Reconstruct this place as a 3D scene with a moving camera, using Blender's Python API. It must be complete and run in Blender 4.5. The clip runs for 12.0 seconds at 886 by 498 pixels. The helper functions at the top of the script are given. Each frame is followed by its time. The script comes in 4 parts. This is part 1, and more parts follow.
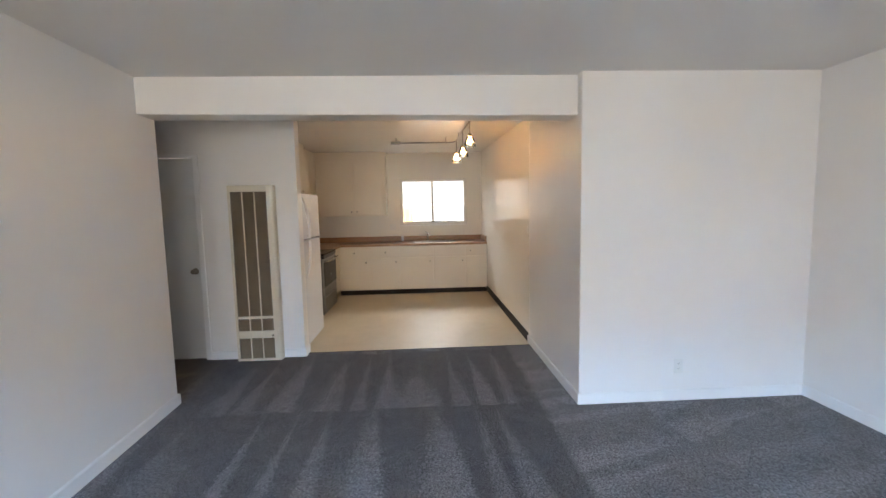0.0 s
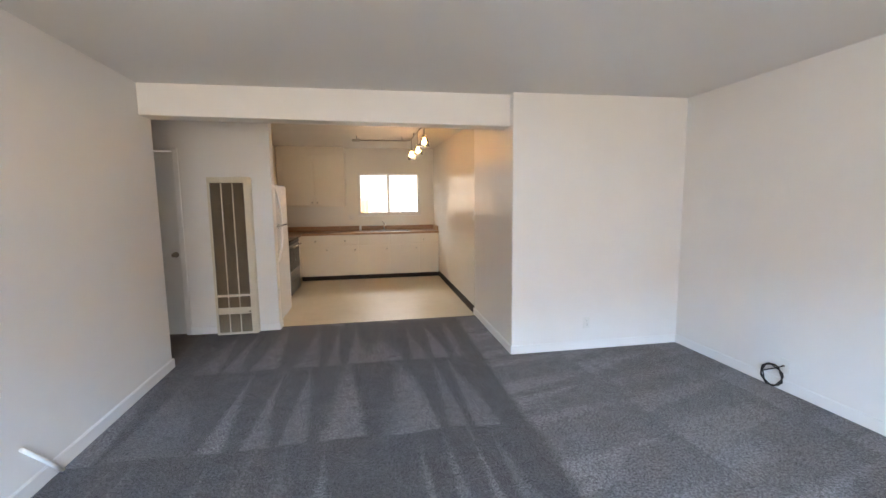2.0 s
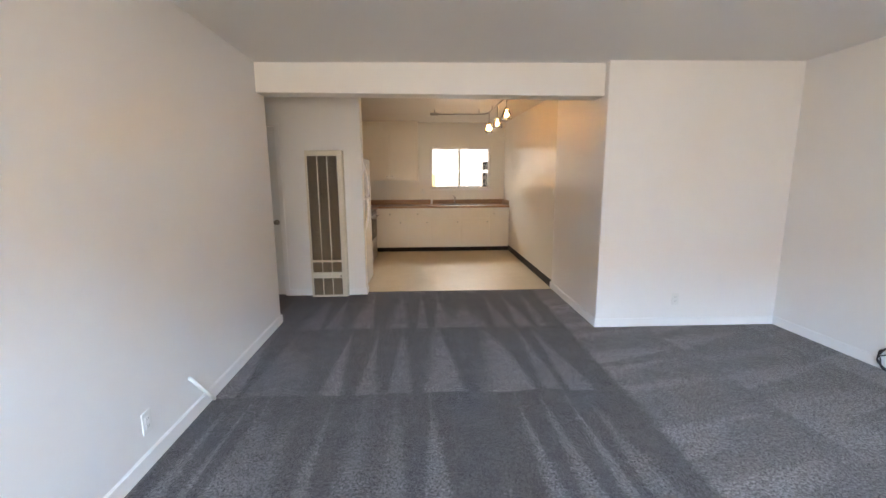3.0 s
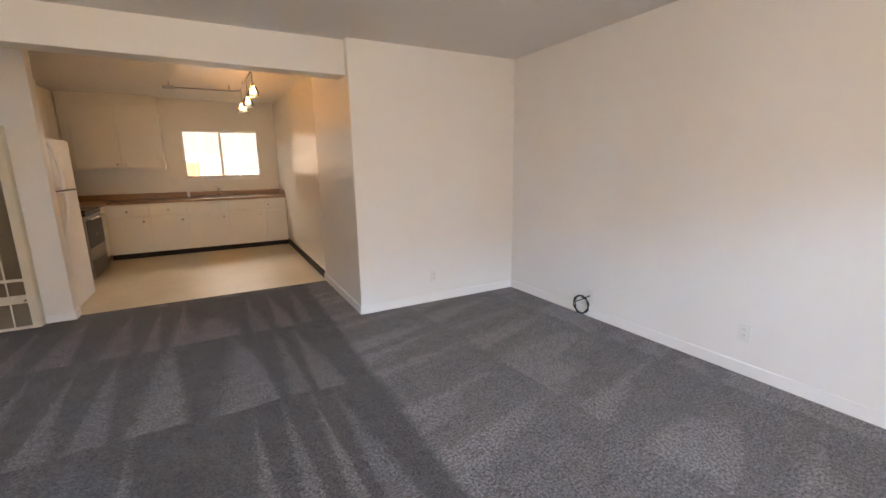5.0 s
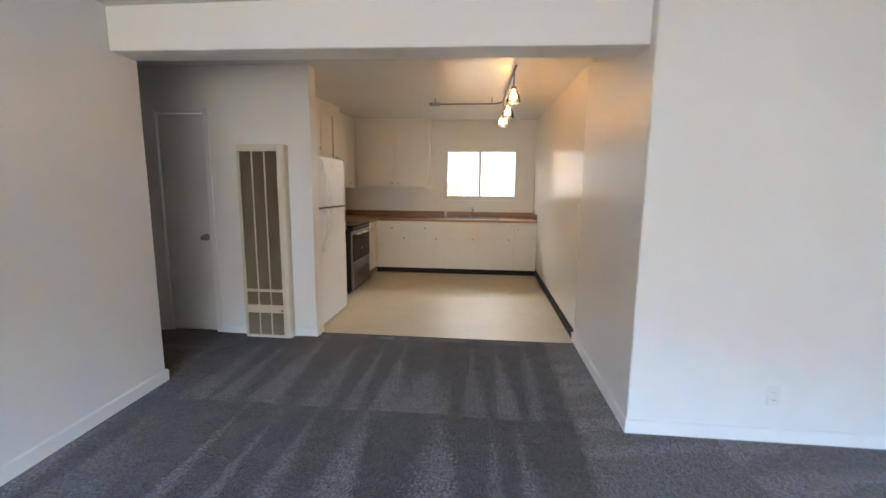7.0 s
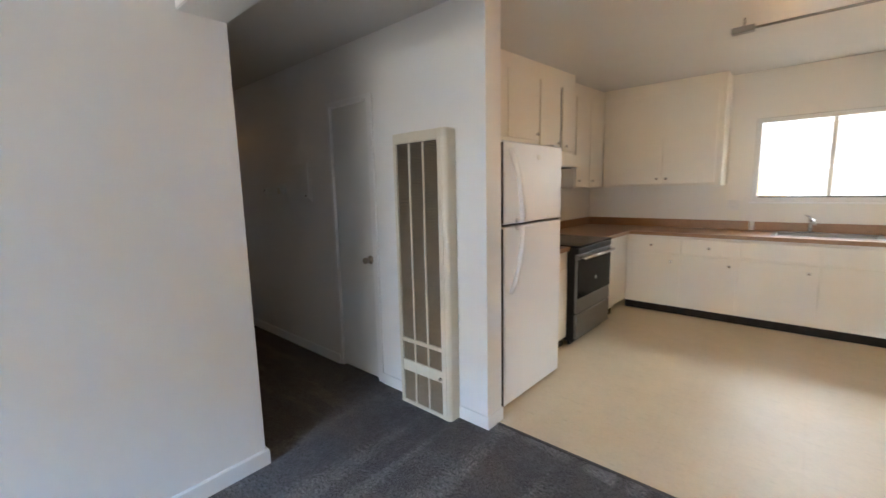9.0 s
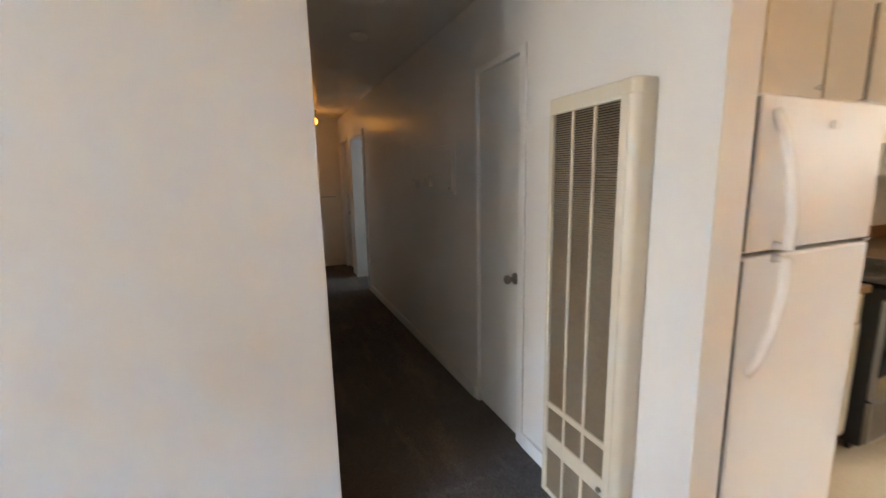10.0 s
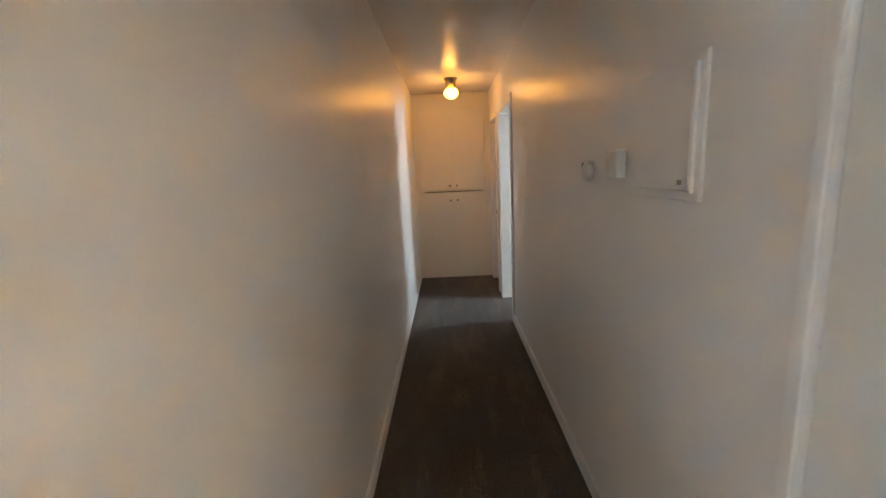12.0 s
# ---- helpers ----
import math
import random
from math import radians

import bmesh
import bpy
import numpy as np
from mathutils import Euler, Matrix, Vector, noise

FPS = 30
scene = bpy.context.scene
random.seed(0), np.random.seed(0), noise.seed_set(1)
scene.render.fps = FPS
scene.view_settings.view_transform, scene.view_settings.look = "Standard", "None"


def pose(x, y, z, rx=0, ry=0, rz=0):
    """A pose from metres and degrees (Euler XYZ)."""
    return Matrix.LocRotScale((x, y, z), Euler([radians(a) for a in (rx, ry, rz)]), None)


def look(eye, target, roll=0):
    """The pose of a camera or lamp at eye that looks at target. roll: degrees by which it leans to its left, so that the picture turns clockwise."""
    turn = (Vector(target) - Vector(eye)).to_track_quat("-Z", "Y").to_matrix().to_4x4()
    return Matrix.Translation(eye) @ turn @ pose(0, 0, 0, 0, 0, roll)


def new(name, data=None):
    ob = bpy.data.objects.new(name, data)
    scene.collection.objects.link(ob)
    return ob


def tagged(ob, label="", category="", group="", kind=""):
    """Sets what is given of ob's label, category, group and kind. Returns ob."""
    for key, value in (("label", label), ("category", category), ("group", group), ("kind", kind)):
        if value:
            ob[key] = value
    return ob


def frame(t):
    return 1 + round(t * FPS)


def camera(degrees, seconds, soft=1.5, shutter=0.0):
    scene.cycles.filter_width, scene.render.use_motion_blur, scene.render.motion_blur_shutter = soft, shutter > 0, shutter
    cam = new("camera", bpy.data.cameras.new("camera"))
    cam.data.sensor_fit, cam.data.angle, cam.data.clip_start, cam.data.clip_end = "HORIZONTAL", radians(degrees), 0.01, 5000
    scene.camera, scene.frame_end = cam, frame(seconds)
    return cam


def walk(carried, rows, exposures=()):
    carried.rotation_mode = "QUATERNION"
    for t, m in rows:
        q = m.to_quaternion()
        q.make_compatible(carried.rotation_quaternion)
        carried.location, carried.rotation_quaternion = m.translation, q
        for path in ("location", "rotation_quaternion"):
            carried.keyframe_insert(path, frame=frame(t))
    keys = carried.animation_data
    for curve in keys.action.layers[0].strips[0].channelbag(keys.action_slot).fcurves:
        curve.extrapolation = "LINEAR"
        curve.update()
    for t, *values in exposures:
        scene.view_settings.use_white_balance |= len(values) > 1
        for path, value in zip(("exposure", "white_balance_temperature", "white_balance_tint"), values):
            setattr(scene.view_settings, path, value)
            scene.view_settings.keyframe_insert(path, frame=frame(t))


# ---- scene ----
cam = camera(94.0, 12.0, soft=1.5, shutter=0.25)
PATH = [
    (0, (0.138, -0.012, 1.488), (0.235, 1.976, 1.299), -1.2),
    (0.5, (0.03, -0.253, 1.485), (0.19, 1.73, 1.278), -0.6),
    (1, (-0.038, -0.434, 1.513), (0.092, 1.555, 1.349), 0.4),
    (1.5, (0.024, -0.632, 1.473), (0.26, 1.344, 1.277), -0.2),
    (2, (0.007, -0.743, 1.464), (0.338, 1.216, 1.239), -0.7),
    (2.5, (-0.166, -0.801, 1.45), (0.049, 1.17, 1.18), -0.2),
    (3, (-0.314, -0.837, 1.426), (-0.247, 1.134, 1.092), -0.4),
    (3.5, (-0.258, -0.837, 1.396), (0.094, 1.09, 0.994), -0.7),
    (3.7, (-0.212, -0.848, 1.399), (0.387, 1.014, 0.983), -0.7),
    (5.3, (0.254, -0.604, 1.362), (1.187, 1.121, 0.971), -1.0),
    (5.5, (0.27, -0.477, 1.368), (1.128, 1.289, 0.989), -0.3),
    (6, (0.342, -0.197, 1.383), (0.88, 1.701, 1.052), -1.3),
    (6.5, (0.406, 0.161, 1.389), (0.482, 2.14, 1.108), -2.5),
    (6.7, (0.432, 0.338, 1.383), (0.375, 2.317, 1.101), -1.4),
    (8.3, (0.446, 1.817, 1.428), (-0.209, 3.689, 1.173), -0.7),
    (8.5, (0.386, 1.975, 1.428), (-0.419, 3.791, 1.199), -2.9),
    (9, (0.234, 2.372, 1.424), (-1.086, 3.847, 1.136), -1.3),
    (9.5, (-0.009, 2.74, 1.444), (-1.516, 4.015, 1.128), 0.1),
    (10, (-0.317, 3.06, 1.463), (-2.135, 3.822, 1.123), -1.2),
    (10.5, (-0.694, 3.269, 1.475), (-2.606, 3.769, 1.164), 0.1),
    (11, (-1.066, 3.469, 1.457), (-3.036, 3.634, 1.153), -2.9),
    (11.5, (-1.471, 3.582, 1.444), (-3.438, 3.534, 1.083), -2.0),
    (12, (-1.915, 3.646, 1.443), (-3.881, 3.614, 1.08), -2.8),
]
EXPOSURES = [(0, 2.9, 6600, 11), (1.5, 2.93, 6900, 12), (2.5, 2.93, 7350, 15), (3.5, 2.86, 7450, 15), (5.5, 2.57, 8800, 21), (6.5, 2.82, 7200, 13), (8.5, 3.2, 6050, 8), (9, 3.3, 6050, 8), (9.5, 3.45, 6750, 10),
             (10.5, 4.0, 6700, 10), (11, 4.42, 6400, 9), (11.5, 4.7, 6750, 8), (12, 5.2, 6400, 6)]
walk(cam, [(t, look(*v)) for t, *v in PATH], EXPOSURES)

# ---- world and lights ----
world = bpy.data.worlds.new("sky")
scene.world = world
world.use_nodes = True
wn = world.node_tree
sky = wn.nodes.new("ShaderNodeTexSky")
sky.sky_type = "NISHITA"
sky.sun_disc = False
sky.sun_elevation = radians(52)
sky.sun_rotation = radians(250.8)
wn.links.new(sky.outputs[0], wn.nodes["Background"].inputs[0])
wn.nodes["Background"].inputs[1].default_value = 0.09

sun = new("sun", bpy.data.lights.new("sun", "SUN"))
sun.data.energy = 4.8
sun.data.angle = radians(0.5)
sun.data.color = (1.0, 0.93, 0.82)
sun.matrix_world = look((-5.45, -1.9, 7.6), (0, 0, 0))


def lamp_point(name, at, watts, size, color):
    ob = new(name, bpy.data.lights.new(name, "POINT"))
    ob.data.energy, ob.data.shadow_soft_size, ob.data.color = watts, size, color
    ob.location = at
    return ob


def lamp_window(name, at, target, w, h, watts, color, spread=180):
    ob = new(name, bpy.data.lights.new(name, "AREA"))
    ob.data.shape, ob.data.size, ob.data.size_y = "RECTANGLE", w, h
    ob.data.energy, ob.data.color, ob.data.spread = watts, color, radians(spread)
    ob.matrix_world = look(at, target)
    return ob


# area lamps added in or outside the windows for daylight: blue sky from above, warm light from the sunlit yard
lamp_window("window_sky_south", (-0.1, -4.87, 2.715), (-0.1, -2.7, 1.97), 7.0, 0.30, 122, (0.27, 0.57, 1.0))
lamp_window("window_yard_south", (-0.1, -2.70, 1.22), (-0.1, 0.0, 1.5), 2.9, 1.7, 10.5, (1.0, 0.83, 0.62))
lamp_window("window_sky_kitchen", (0.365, 9.9, 2.72), (0.365, 7.6, 1.6), 4.0, 0.65, 25, (0.94, 0.97, 1.0))
lamp_window("window_sky_bedroom", (-6.2, 8.05, 1.5), (-6.2, 5.0, 1.0), 1.5, 1.1, 3.0, (0.72, 0.87, 1.0))
WARM = (1.0, 0.42, 0.10)
lamp_point("hall_bulb", (-6.69, 3.74, 2.28), 0.16, 0.05, WARM)


# ---- materials ----
def material(name):
    m = bpy.data.materials.new(name)
    m.use_nodes = True
    return m, m.node_tree, m.node_tree.nodes["Principled BSDF"]


def link(nt, a, b):
    nt.links.new(a, b)


def coords(nt, scale=(1, 1, 1)):
    geo = nt.nodes.new("ShaderNodeNewGeometry")
    mp = nt.nodes.new("ShaderNodeMapping")
    mp.inputs["Scale"].default_value = scale
    link(nt, geo.outputs["Position"], mp.inputs["Vector"])
    return mp.outputs[0]


def noise_tex(nt, vec, scale, detail=4.0, rough=0.55):
    n = nt.nodes.new("ShaderNodeTexNoise")
    n.inputs["Scale"].default_value, n.inputs["Detail"].default_value, n.inputs["Roughness"].default_value = scale, detail, rough
    link(nt, vec, n.inputs["Vector"])
    return n.outputs["Fac"]


def ramp(nt, fac, a, b, lo=0.3, hi=0.7):
    r = nt.nodes.new("ShaderNodeValToRGB")
    r.color_ramp.elements[0].position, r.color_ramp.elements[1].position = lo, hi
    r.color_ramp.elements[0].color, r.color_ramp.elements[1].color = (*a, 1), (*b, 1)
    link(nt, fac, r.inputs[0])
    return r.outputs[0]


def mix(nt, fac, a, b, mode="MIX"):
    m = nt.nodes.new("ShaderNodeMix")
    m.data_type, m.blend_type = "RGBA", mode
    if isinstance(fac, float):
        m.inputs[0].default_value = fac
    else:
        link(nt, fac, m.inputs[0])
    for k, v in ((6, a), (7, b)):
        if isinstance(v, tuple):
            m.inputs[k].default_value = (*v, 1)
        else:
            link(nt, v, m.inputs[k])
    return m.outputs[2]


def calc(nt, op, a, b=None, c=None):
    m = nt.nodes.new("ShaderNodeMath")
    m.operation = op
    for k, v in enumerate((a, b, c)):
        if v is None:
            continue
        if isinstance(v, (int, float)):
            m.inputs[k].default_value = v
        else:
            link(nt, v, m.inputs[k])
    return m.outputs[0]


def bump(nt, bsdf, heights, strength, distance):
    b = nt.nodes.new("ShaderNodeBump")
    b.inputs["Strength"].default_value, b.inputs["Distance"].default_value = strength, distance
    link(nt, heights, b.inputs["Height"])
    link(nt, b.outputs[0], bsdf.inputs["Normal"])


def paint(name, col, rough, stipple=0.25, var=0.035, wave=0.0, spec=0.5):
    """Rolled paint: faint stains, roller stipple, uneven sheen; wave lets the sheet undulate a little."""
    m, nt, p = material(name)
    v = coords(nt)
    big = noise_tex(nt, v, 1.3, 3)
    mid = noise_tex(nt, v, 14, 4)
    c = ramp(nt, big, tuple(x * (1 - var) for x in col), tuple(min(1, x * (1 + var * 0.5)) for x in col))
    c = mix(nt, 0.25, c, ramp(nt, mid, tuple(x * (1 - var) for x in col), col))
    link(nt, c, p.inputs["Base Color"])
    link(nt, calc(nt, "MULTIPLY_ADD", mid, 0.10, rough - 0.05), p.inputs["Roughness"])
    p.inputs["Specular IOR Level"].default_value = spec
    h = calc(nt, "ADD", calc(nt, "MULTIPLY", noise_tex(nt, v, 240, 2), stipple), calc(nt, "MULTIPLY", noise_tex(nt, v, 2.2, 2), wave))
    bump(nt, p, h, 0.35, 0.004)
    return m


def simple(name, col, rough, metal=0.0, var=0.08, scale=30.0, bumpy=0.0, spec=None):
    m, nt, p = material(name)
    v = coords(nt)
    n = noise_tex(nt, v, scale, 4)
    link(nt, ramp(nt, n, tuple(x * (1 - var) for x in col), tuple(min(1, x * (1 + var)) for x in col)), p.inputs["Base Color"])
    link(nt, calc(nt, "MULTIPLY_ADD", noise_tex(nt, v, scale * 0.3, 3), 0.14, rough - 0.07), p.inputs["Roughness"])
    p.inputs["Metallic"].default_value = metal
    if spec is not None:
        p.inputs["Specular IOR Level"].default_value = spec
    if bumpy:
        bump(nt, p, noise_tex(nt, v, scale * 4, 3), bumpy, 0.003)
    return m


def carpet_material():
    """Cut-pile carpet with the wedge-shaped nap marks that a vacuum cleaner leaves."""
    m, nt, p = material("grey_cut_pile_carpet")
    v = coords(nt)
    sep = nt.nodes.new("ShaderNodeSeparateXYZ")
    link(nt, v, sep.inputs[0])
    x, y = sep.outputs[0], sep.outputs[1]
    wob = calc(nt, "SUBTRACT", noise_tex(nt, v, 1.7, 3), 0.5)
    fine = calc(nt, "SUBTRACT", noise_tex(nt, v, 16, 3), 0.5)

    ragged = calc(nt, "SUBTRACT", noise_tex(nt, v, 52, 4, 0.8), 0.5)

    def hashed(a, b):
        n = nt.nodes.new("ShaderNodeTexWhiteNoise")
        n.noise_dimensions = "2D"
        cv = nt.nodes.new("ShaderNodeCombineXYZ")
        link(nt, a, cv.inputs[0])
        link(nt, b, cv.inputs[1])
        link(nt, cv.outputs[0], n.inputs["Vector"])
        return n.outputs["Value"]

    def clip01(a):
        return calc(nt, "MINIMUM", calc(nt, "MAXIMUM", a, 0.0), 1.0)

    def wedges(ax, ay, period, band, lean, phase):
        """Rows of narrow triangles of unequal width, each with a shade of its own."""
        yy = calc(nt, "ADD", calc(nt, "DIVIDE", calc(nt, "ADD", ay, calc(nt, "MULTIPLY", wob, 0.16)), band), phase)
        fy, row = calc(nt, "FRACT", yy), calc(nt, "FLOOR", yy)
        shift = hashed(row, row)
        uneven = nt.nodes.new("ShaderNodeTexNoise")
        uneven.noise_dimensions = "2D"
        uneven.inputs["Scale"].default_value = 1.6
        cv = nt.nodes.new("ShaderNodeCombineXYZ")
        link(nt, ax, cv.inputs[0])
        link(nt, row, cv.inputs[1])
        link(nt, cv.outputs[0], uneven.inputs["Vector"])
        xx = calc(nt, "ADD", calc(nt, "DIVIDE", calc(nt, "ADD", ax, calc(nt, "MULTIPLY", ay, lean)), period), calc(nt, "ADD", shift, calc(nt, "MULTIPLY", uneven.outputs["Fac"], 3.4)))
        cell = calc(nt, "FLOOR", xx)
        fx = calc(nt, "ABSOLUTE", calc(nt, "SUBTRACT", calc(nt, "FRACT", xx), 0.5))
        edge = calc(nt, "SUBTRACT", calc(nt, "ADD", calc(nt, "ADD", calc(nt, "MULTIPLY", fine, 0.12), calc(nt, "MULTIPLY", ragged, 0.8)), calc(nt, "MULTIPLY_ADD", calc(nt, "SUBTRACT", 1.0, fy), 0.40, 0.02)), fx)
        tone = calc(nt, "MULTIPLY_ADD", hashed(cell, row), 0.55, 0.45)
        return calc(nt, "MULTIPLY", clip01(calc(nt, "MULTIPLY", edge, 8.0)), tone)

    a = wedges(x, y, 0.29, 1.24, 0.05, 0.581)
    ang = calc(nt, "ADD", calc(nt, "MULTIPLY", x, 0.20), calc(nt, "MULTIPLY", y, -0.98))
    ang2 = calc(nt, "ADD", calc(nt, "MULTIPLY", x, 0.99), calc(nt, "MULTIPLY", y, 0.06))
    b = wedges(ang, ang2, 0.62, 0.95, 0.20, 0.97)
    edge_x = calc(nt, "ADD", x, calc(nt, "ADD", calc(nt, "MULTIPLY", wob, 0.08), calc(nt, "MULTIPLY", fine, 0.06)))
    side = clip01(calc(nt, "MULTIPLY", calc(nt, "SUBTRACT", edge_x, 0.98), 18.0))
    strip = calc(nt, "MULTIPLY", clip01(calc(nt, "MULTIPLY", calc(nt, "SUBTRACT", edge_x, 0.80), 16.0)), calc(nt, "SUBTRACT", 1.0, side))
    nap = nt.nodes.new("ShaderNodeMix")
    link(nt, side, nap.inputs[0])
    link(nt, calc(nt, "MULTIPLY", a, calc(nt, "SUBTRACT", 1.0, calc(nt, "MULTIPLY", strip, 0.9))), nap.inputs[2])
    link(nt, calc(nt, "MULTIPLY_ADD", b, 0.85, 0.74), nap.inputs[3])
    blot = noise_tex(nt, v, 4.5, 5, 0.78)
    patch = noise_tex(nt, v, 42, 4, 0.8)
    grit = noise_tex(nt, v, 75, 4, 0.85)
    tuft = noise_tex(nt, v, 260, 2, 0.75)
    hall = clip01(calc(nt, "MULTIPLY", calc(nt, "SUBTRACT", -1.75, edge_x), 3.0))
    lane = coords(nt, (1.1, 5.5, 1.0))
    tread = clip01(calc(nt, "MULTIPLY", calc(nt, "SUBTRACT", calc(nt, "ADD", noise_tex(nt, lane, 1.3, 3, 0.6), calc(nt, "MULTIPLY", ragged, 0.12)), 0.53), 14.0))
    marks = calc(nt, "MULTIPLY", nap.outputs[0], calc(nt, "SUBTRACT", 1.0, hall))
    marks = calc(nt, "ADD", marks, calc(nt, "MULTIPLY", calc(nt, "MULTIPLY", tread, hall), 0.55))
    fac = calc(nt, "ADD", calc(nt, "MULTIPLY", marks, 0.37), calc(nt, "ADD", calc(nt, "MULTIPLY", blot, 0.42), calc(nt, "MULTIPLY", patch, 0.30)))
    c = ramp(nt, fac, (0.056, 0.051, 0.053), (0.275, 0.258, 0.261), 0.28, 0.88)
    c = mix(nt, 0.8, c, ramp(nt, noise_tex(nt, v, 11, 5, 0.8), (0.55, 0.52, 0.52), (1.0, 1.0, 1.0), 0.36, 0.50), "MULTIPLY")
    c = mix(nt, 1.0, c, ramp(nt, grit, (0.12, 0.12, 0.12), (1.70, 1.70, 1.70), 0.40, 0.60), "MULTIPLY")
    c = mix(nt, 0.6, c, ramp(nt, tuft, (0.40, 0.40, 0.40), (1.1, 1.1, 1.1), 0.32, 0.68), "MULTIPLY")
    # hall pile multiplied brown: the hall's dim warm light is put into the colour
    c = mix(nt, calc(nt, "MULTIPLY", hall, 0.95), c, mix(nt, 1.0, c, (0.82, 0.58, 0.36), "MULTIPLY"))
    link(nt, c, p.inputs["Base Color"])
    p.inputs["Roughness"].default_value = 0.95
    p.inputs["Specular IOR Level"].default_value = 0.15
    p.inputs["Sheen Weight"].default_value = 0.25
    bump(nt, p, calc(nt, "ADD", calc(nt, "MULTIPLY", tuft, 1.0), calc(nt, "MULTIPLY", patch, 0.8)), 0.8, 0.010)
    return m


def vinyl_material():
    m, nt, p = material("beige_sheet_vinyl")
    v = coords(nt)
    sep = nt.nodes.new("ShaderNodeSeparateXYZ")
    link(nt, v, sep.inputs[0])

    def seam(s):
        d = calc(nt, "ABSOLUTE", calc(nt, "SUBTRACT", calc(nt, "FRACT", calc(nt, "DIVIDE", s, 0.305)), 0.5))
        return calc(nt, "GREATER_THAN", d, 0.492)
    line = calc(nt, "MAXIMUM", seam(sep.outputs[0]), seam(sep.outputs[1]))
    c = ramp(nt, noise_tex(nt, v, 9, 5, 0.65), (0.52, 0.44, 0.30), (0.61, 0.52, 0.37))
    c = mix(nt, 0.4, c, ramp(nt, noise_tex(nt, v, 70, 3), (0.50, 0.42, 0.29), (0.70, 0.60, 0.44)))
    c = mix(nt, 0.4, c, ramp(nt, noise_tex(nt, v, 1.6, 3), (0.53, 0.44, 0.30), (0.68, 0.58, 0.42)))
    c = mix(nt, calc(nt, "MULTIPLY", line, 0.14), c, (0.40, 0.34, 0.25))
    scuff = coords(nt, (3.0, 9.0, 1.0))
    c = mix(nt, 0.2, c, ramp(nt, noise_tex(nt, scuff, 3.5, 5, 0.75), (0.26, 0.21, 0.14), (0.64, 0.55, 0.40), 0.28, 0.44))
    link(nt, c, p.inputs["Base Color"])
    link(nt, calc(nt, "MULTIPLY_ADD", noise_tex(nt, v, 5, 4), 0.2, 0.34), p.inputs["Roughness"])
    p.inputs["Specular IOR Level"].default_value = 0.18
    bump(nt, p, calc(nt, "SUBTRACT", noise_tex(nt, v, 120, 2), line), 0.15, 0.002)
    return m


def laminate_material():
    """Brown laminate with a fine mottled grain."""
    m, nt, p = material("brown_laminate")
    v = coords(nt, (1, 1, 1))
    c = ramp(nt, noise_tex(nt, v, 38, 5, 0.7), (0.23, 0.115, 0.045), (0.36, 0.19, 0.08))
    c = mix(nt, 0.4, c, ramp(nt, noise_tex(nt, v, 220, 2), (0.16, 0.08, 0.03), (0.42, 0.24, 0.11)))
    link(nt, c, p.inputs["Base Color"])
    link(nt, calc(nt, "MULTIPLY_ADD", noise_tex(nt, v, 12, 3), 0.15, 0.25), p.inputs["Roughness"])
    return m


def glass_material(name, rough=0.0):
    m, nt, p = material(name)
    p.inputs["Base Color"].default_value = (0.97, 0.99, 0.98, 1)
    p.inputs["Roughness"].default_value = rough
    p.inputs["Transmission Weight"].default_value = 1.0
    p.inputs["IOR"].default_value = 1.45
    return m


def glow_material(name, col, strength):
    m, nt, p = material(name)
    p.inputs["Base Color"].default_value = (0.9, 0.85, 0.75, 1)
    p.inputs["Emission Color"].default_value = (*col, 1)
    p.inputs["Emission Strength"].default_value = strength
    return m


WALL = paint("white_eggshell_wall_paint", (0.78, 0.76, 0.73), 0.33, 0.2, 0.03, 0.25, 0.4)
GLOSS_WALL = paint("cream_semi_gloss_wall_paint", (0.78, 0.75, 0.68), 0.17, 0.12, 0.03, 0.35, 0.10)
CEILING = paint("white_ceiling_paint", (0.72, 0.71, 0.69), 0.45, 0.4, 0.03, 0.2)
GLOSS_CEILING = paint("white_semi_gloss_ceiling_paint", (0.76, 0.74, 0.70), 0.20, 0.12, 0.03, 0.4, 0.08)
TRIM = paint("white_gloss_trim_paint", (0.80, 0.79, 0.77), 0.30, 0.06, 0.04)
DOOR_PAINT = paint("white_door_paint", (0.74, 0.74, 0.71), 0.33, 0.08, 0.04, 0.1)
CABINET = paint("cream_cabinet_paint", (0.78, 0.72, 0.61), 0.33, 0.07, 0.05)
HEATER = paint("beige_enamel", (0.66, 0.60, 0.48), 0.35, 0.03, 0.03)
SLAT = simple("brown_enamel_louvre", (0.29, 0.235, 0.165), 0.45, 0.0, 0.1, 60)
DARK = simple("dark_cavity_shade", (0.030, 0.027, 0.024), 0.7)
FRIDGE = paint("white_fridge_enamel", (0.86, 0.86, 0.87), 0.24, 0.05, 0.015, 0.05)
BLACK = simple("black_enamel", (0.016, 0.016, 0.017), 0.35, 0.0, 0.2, 20, 0.0, 0.3)
GLASS_BLACK = simple("black_oven_glass", (0.008, 0.008, 0.009), 0.16, 0.0, 0.2, 10, 0.0, 0.06)
RUBBER = simple("black_vinyl_base", (0.020, 0.016, 0.013), 0.6, 0.0, 0.25, 25, 0.1, 0.2)
STEEL = simple("brushed_stainless_steel", (0.27, 0.262, 0.25), 0.32, 1.0, 0.06, 90)
CHROME = simple("chrome", (0.72, 0.71, 0.69), 0.12, 1.0, 0.04, 40)
BRONZE = simple("dark_satin_nickel", (0.26, 0.23, 0.19), 0.32, 1.0, 0.1, 60)
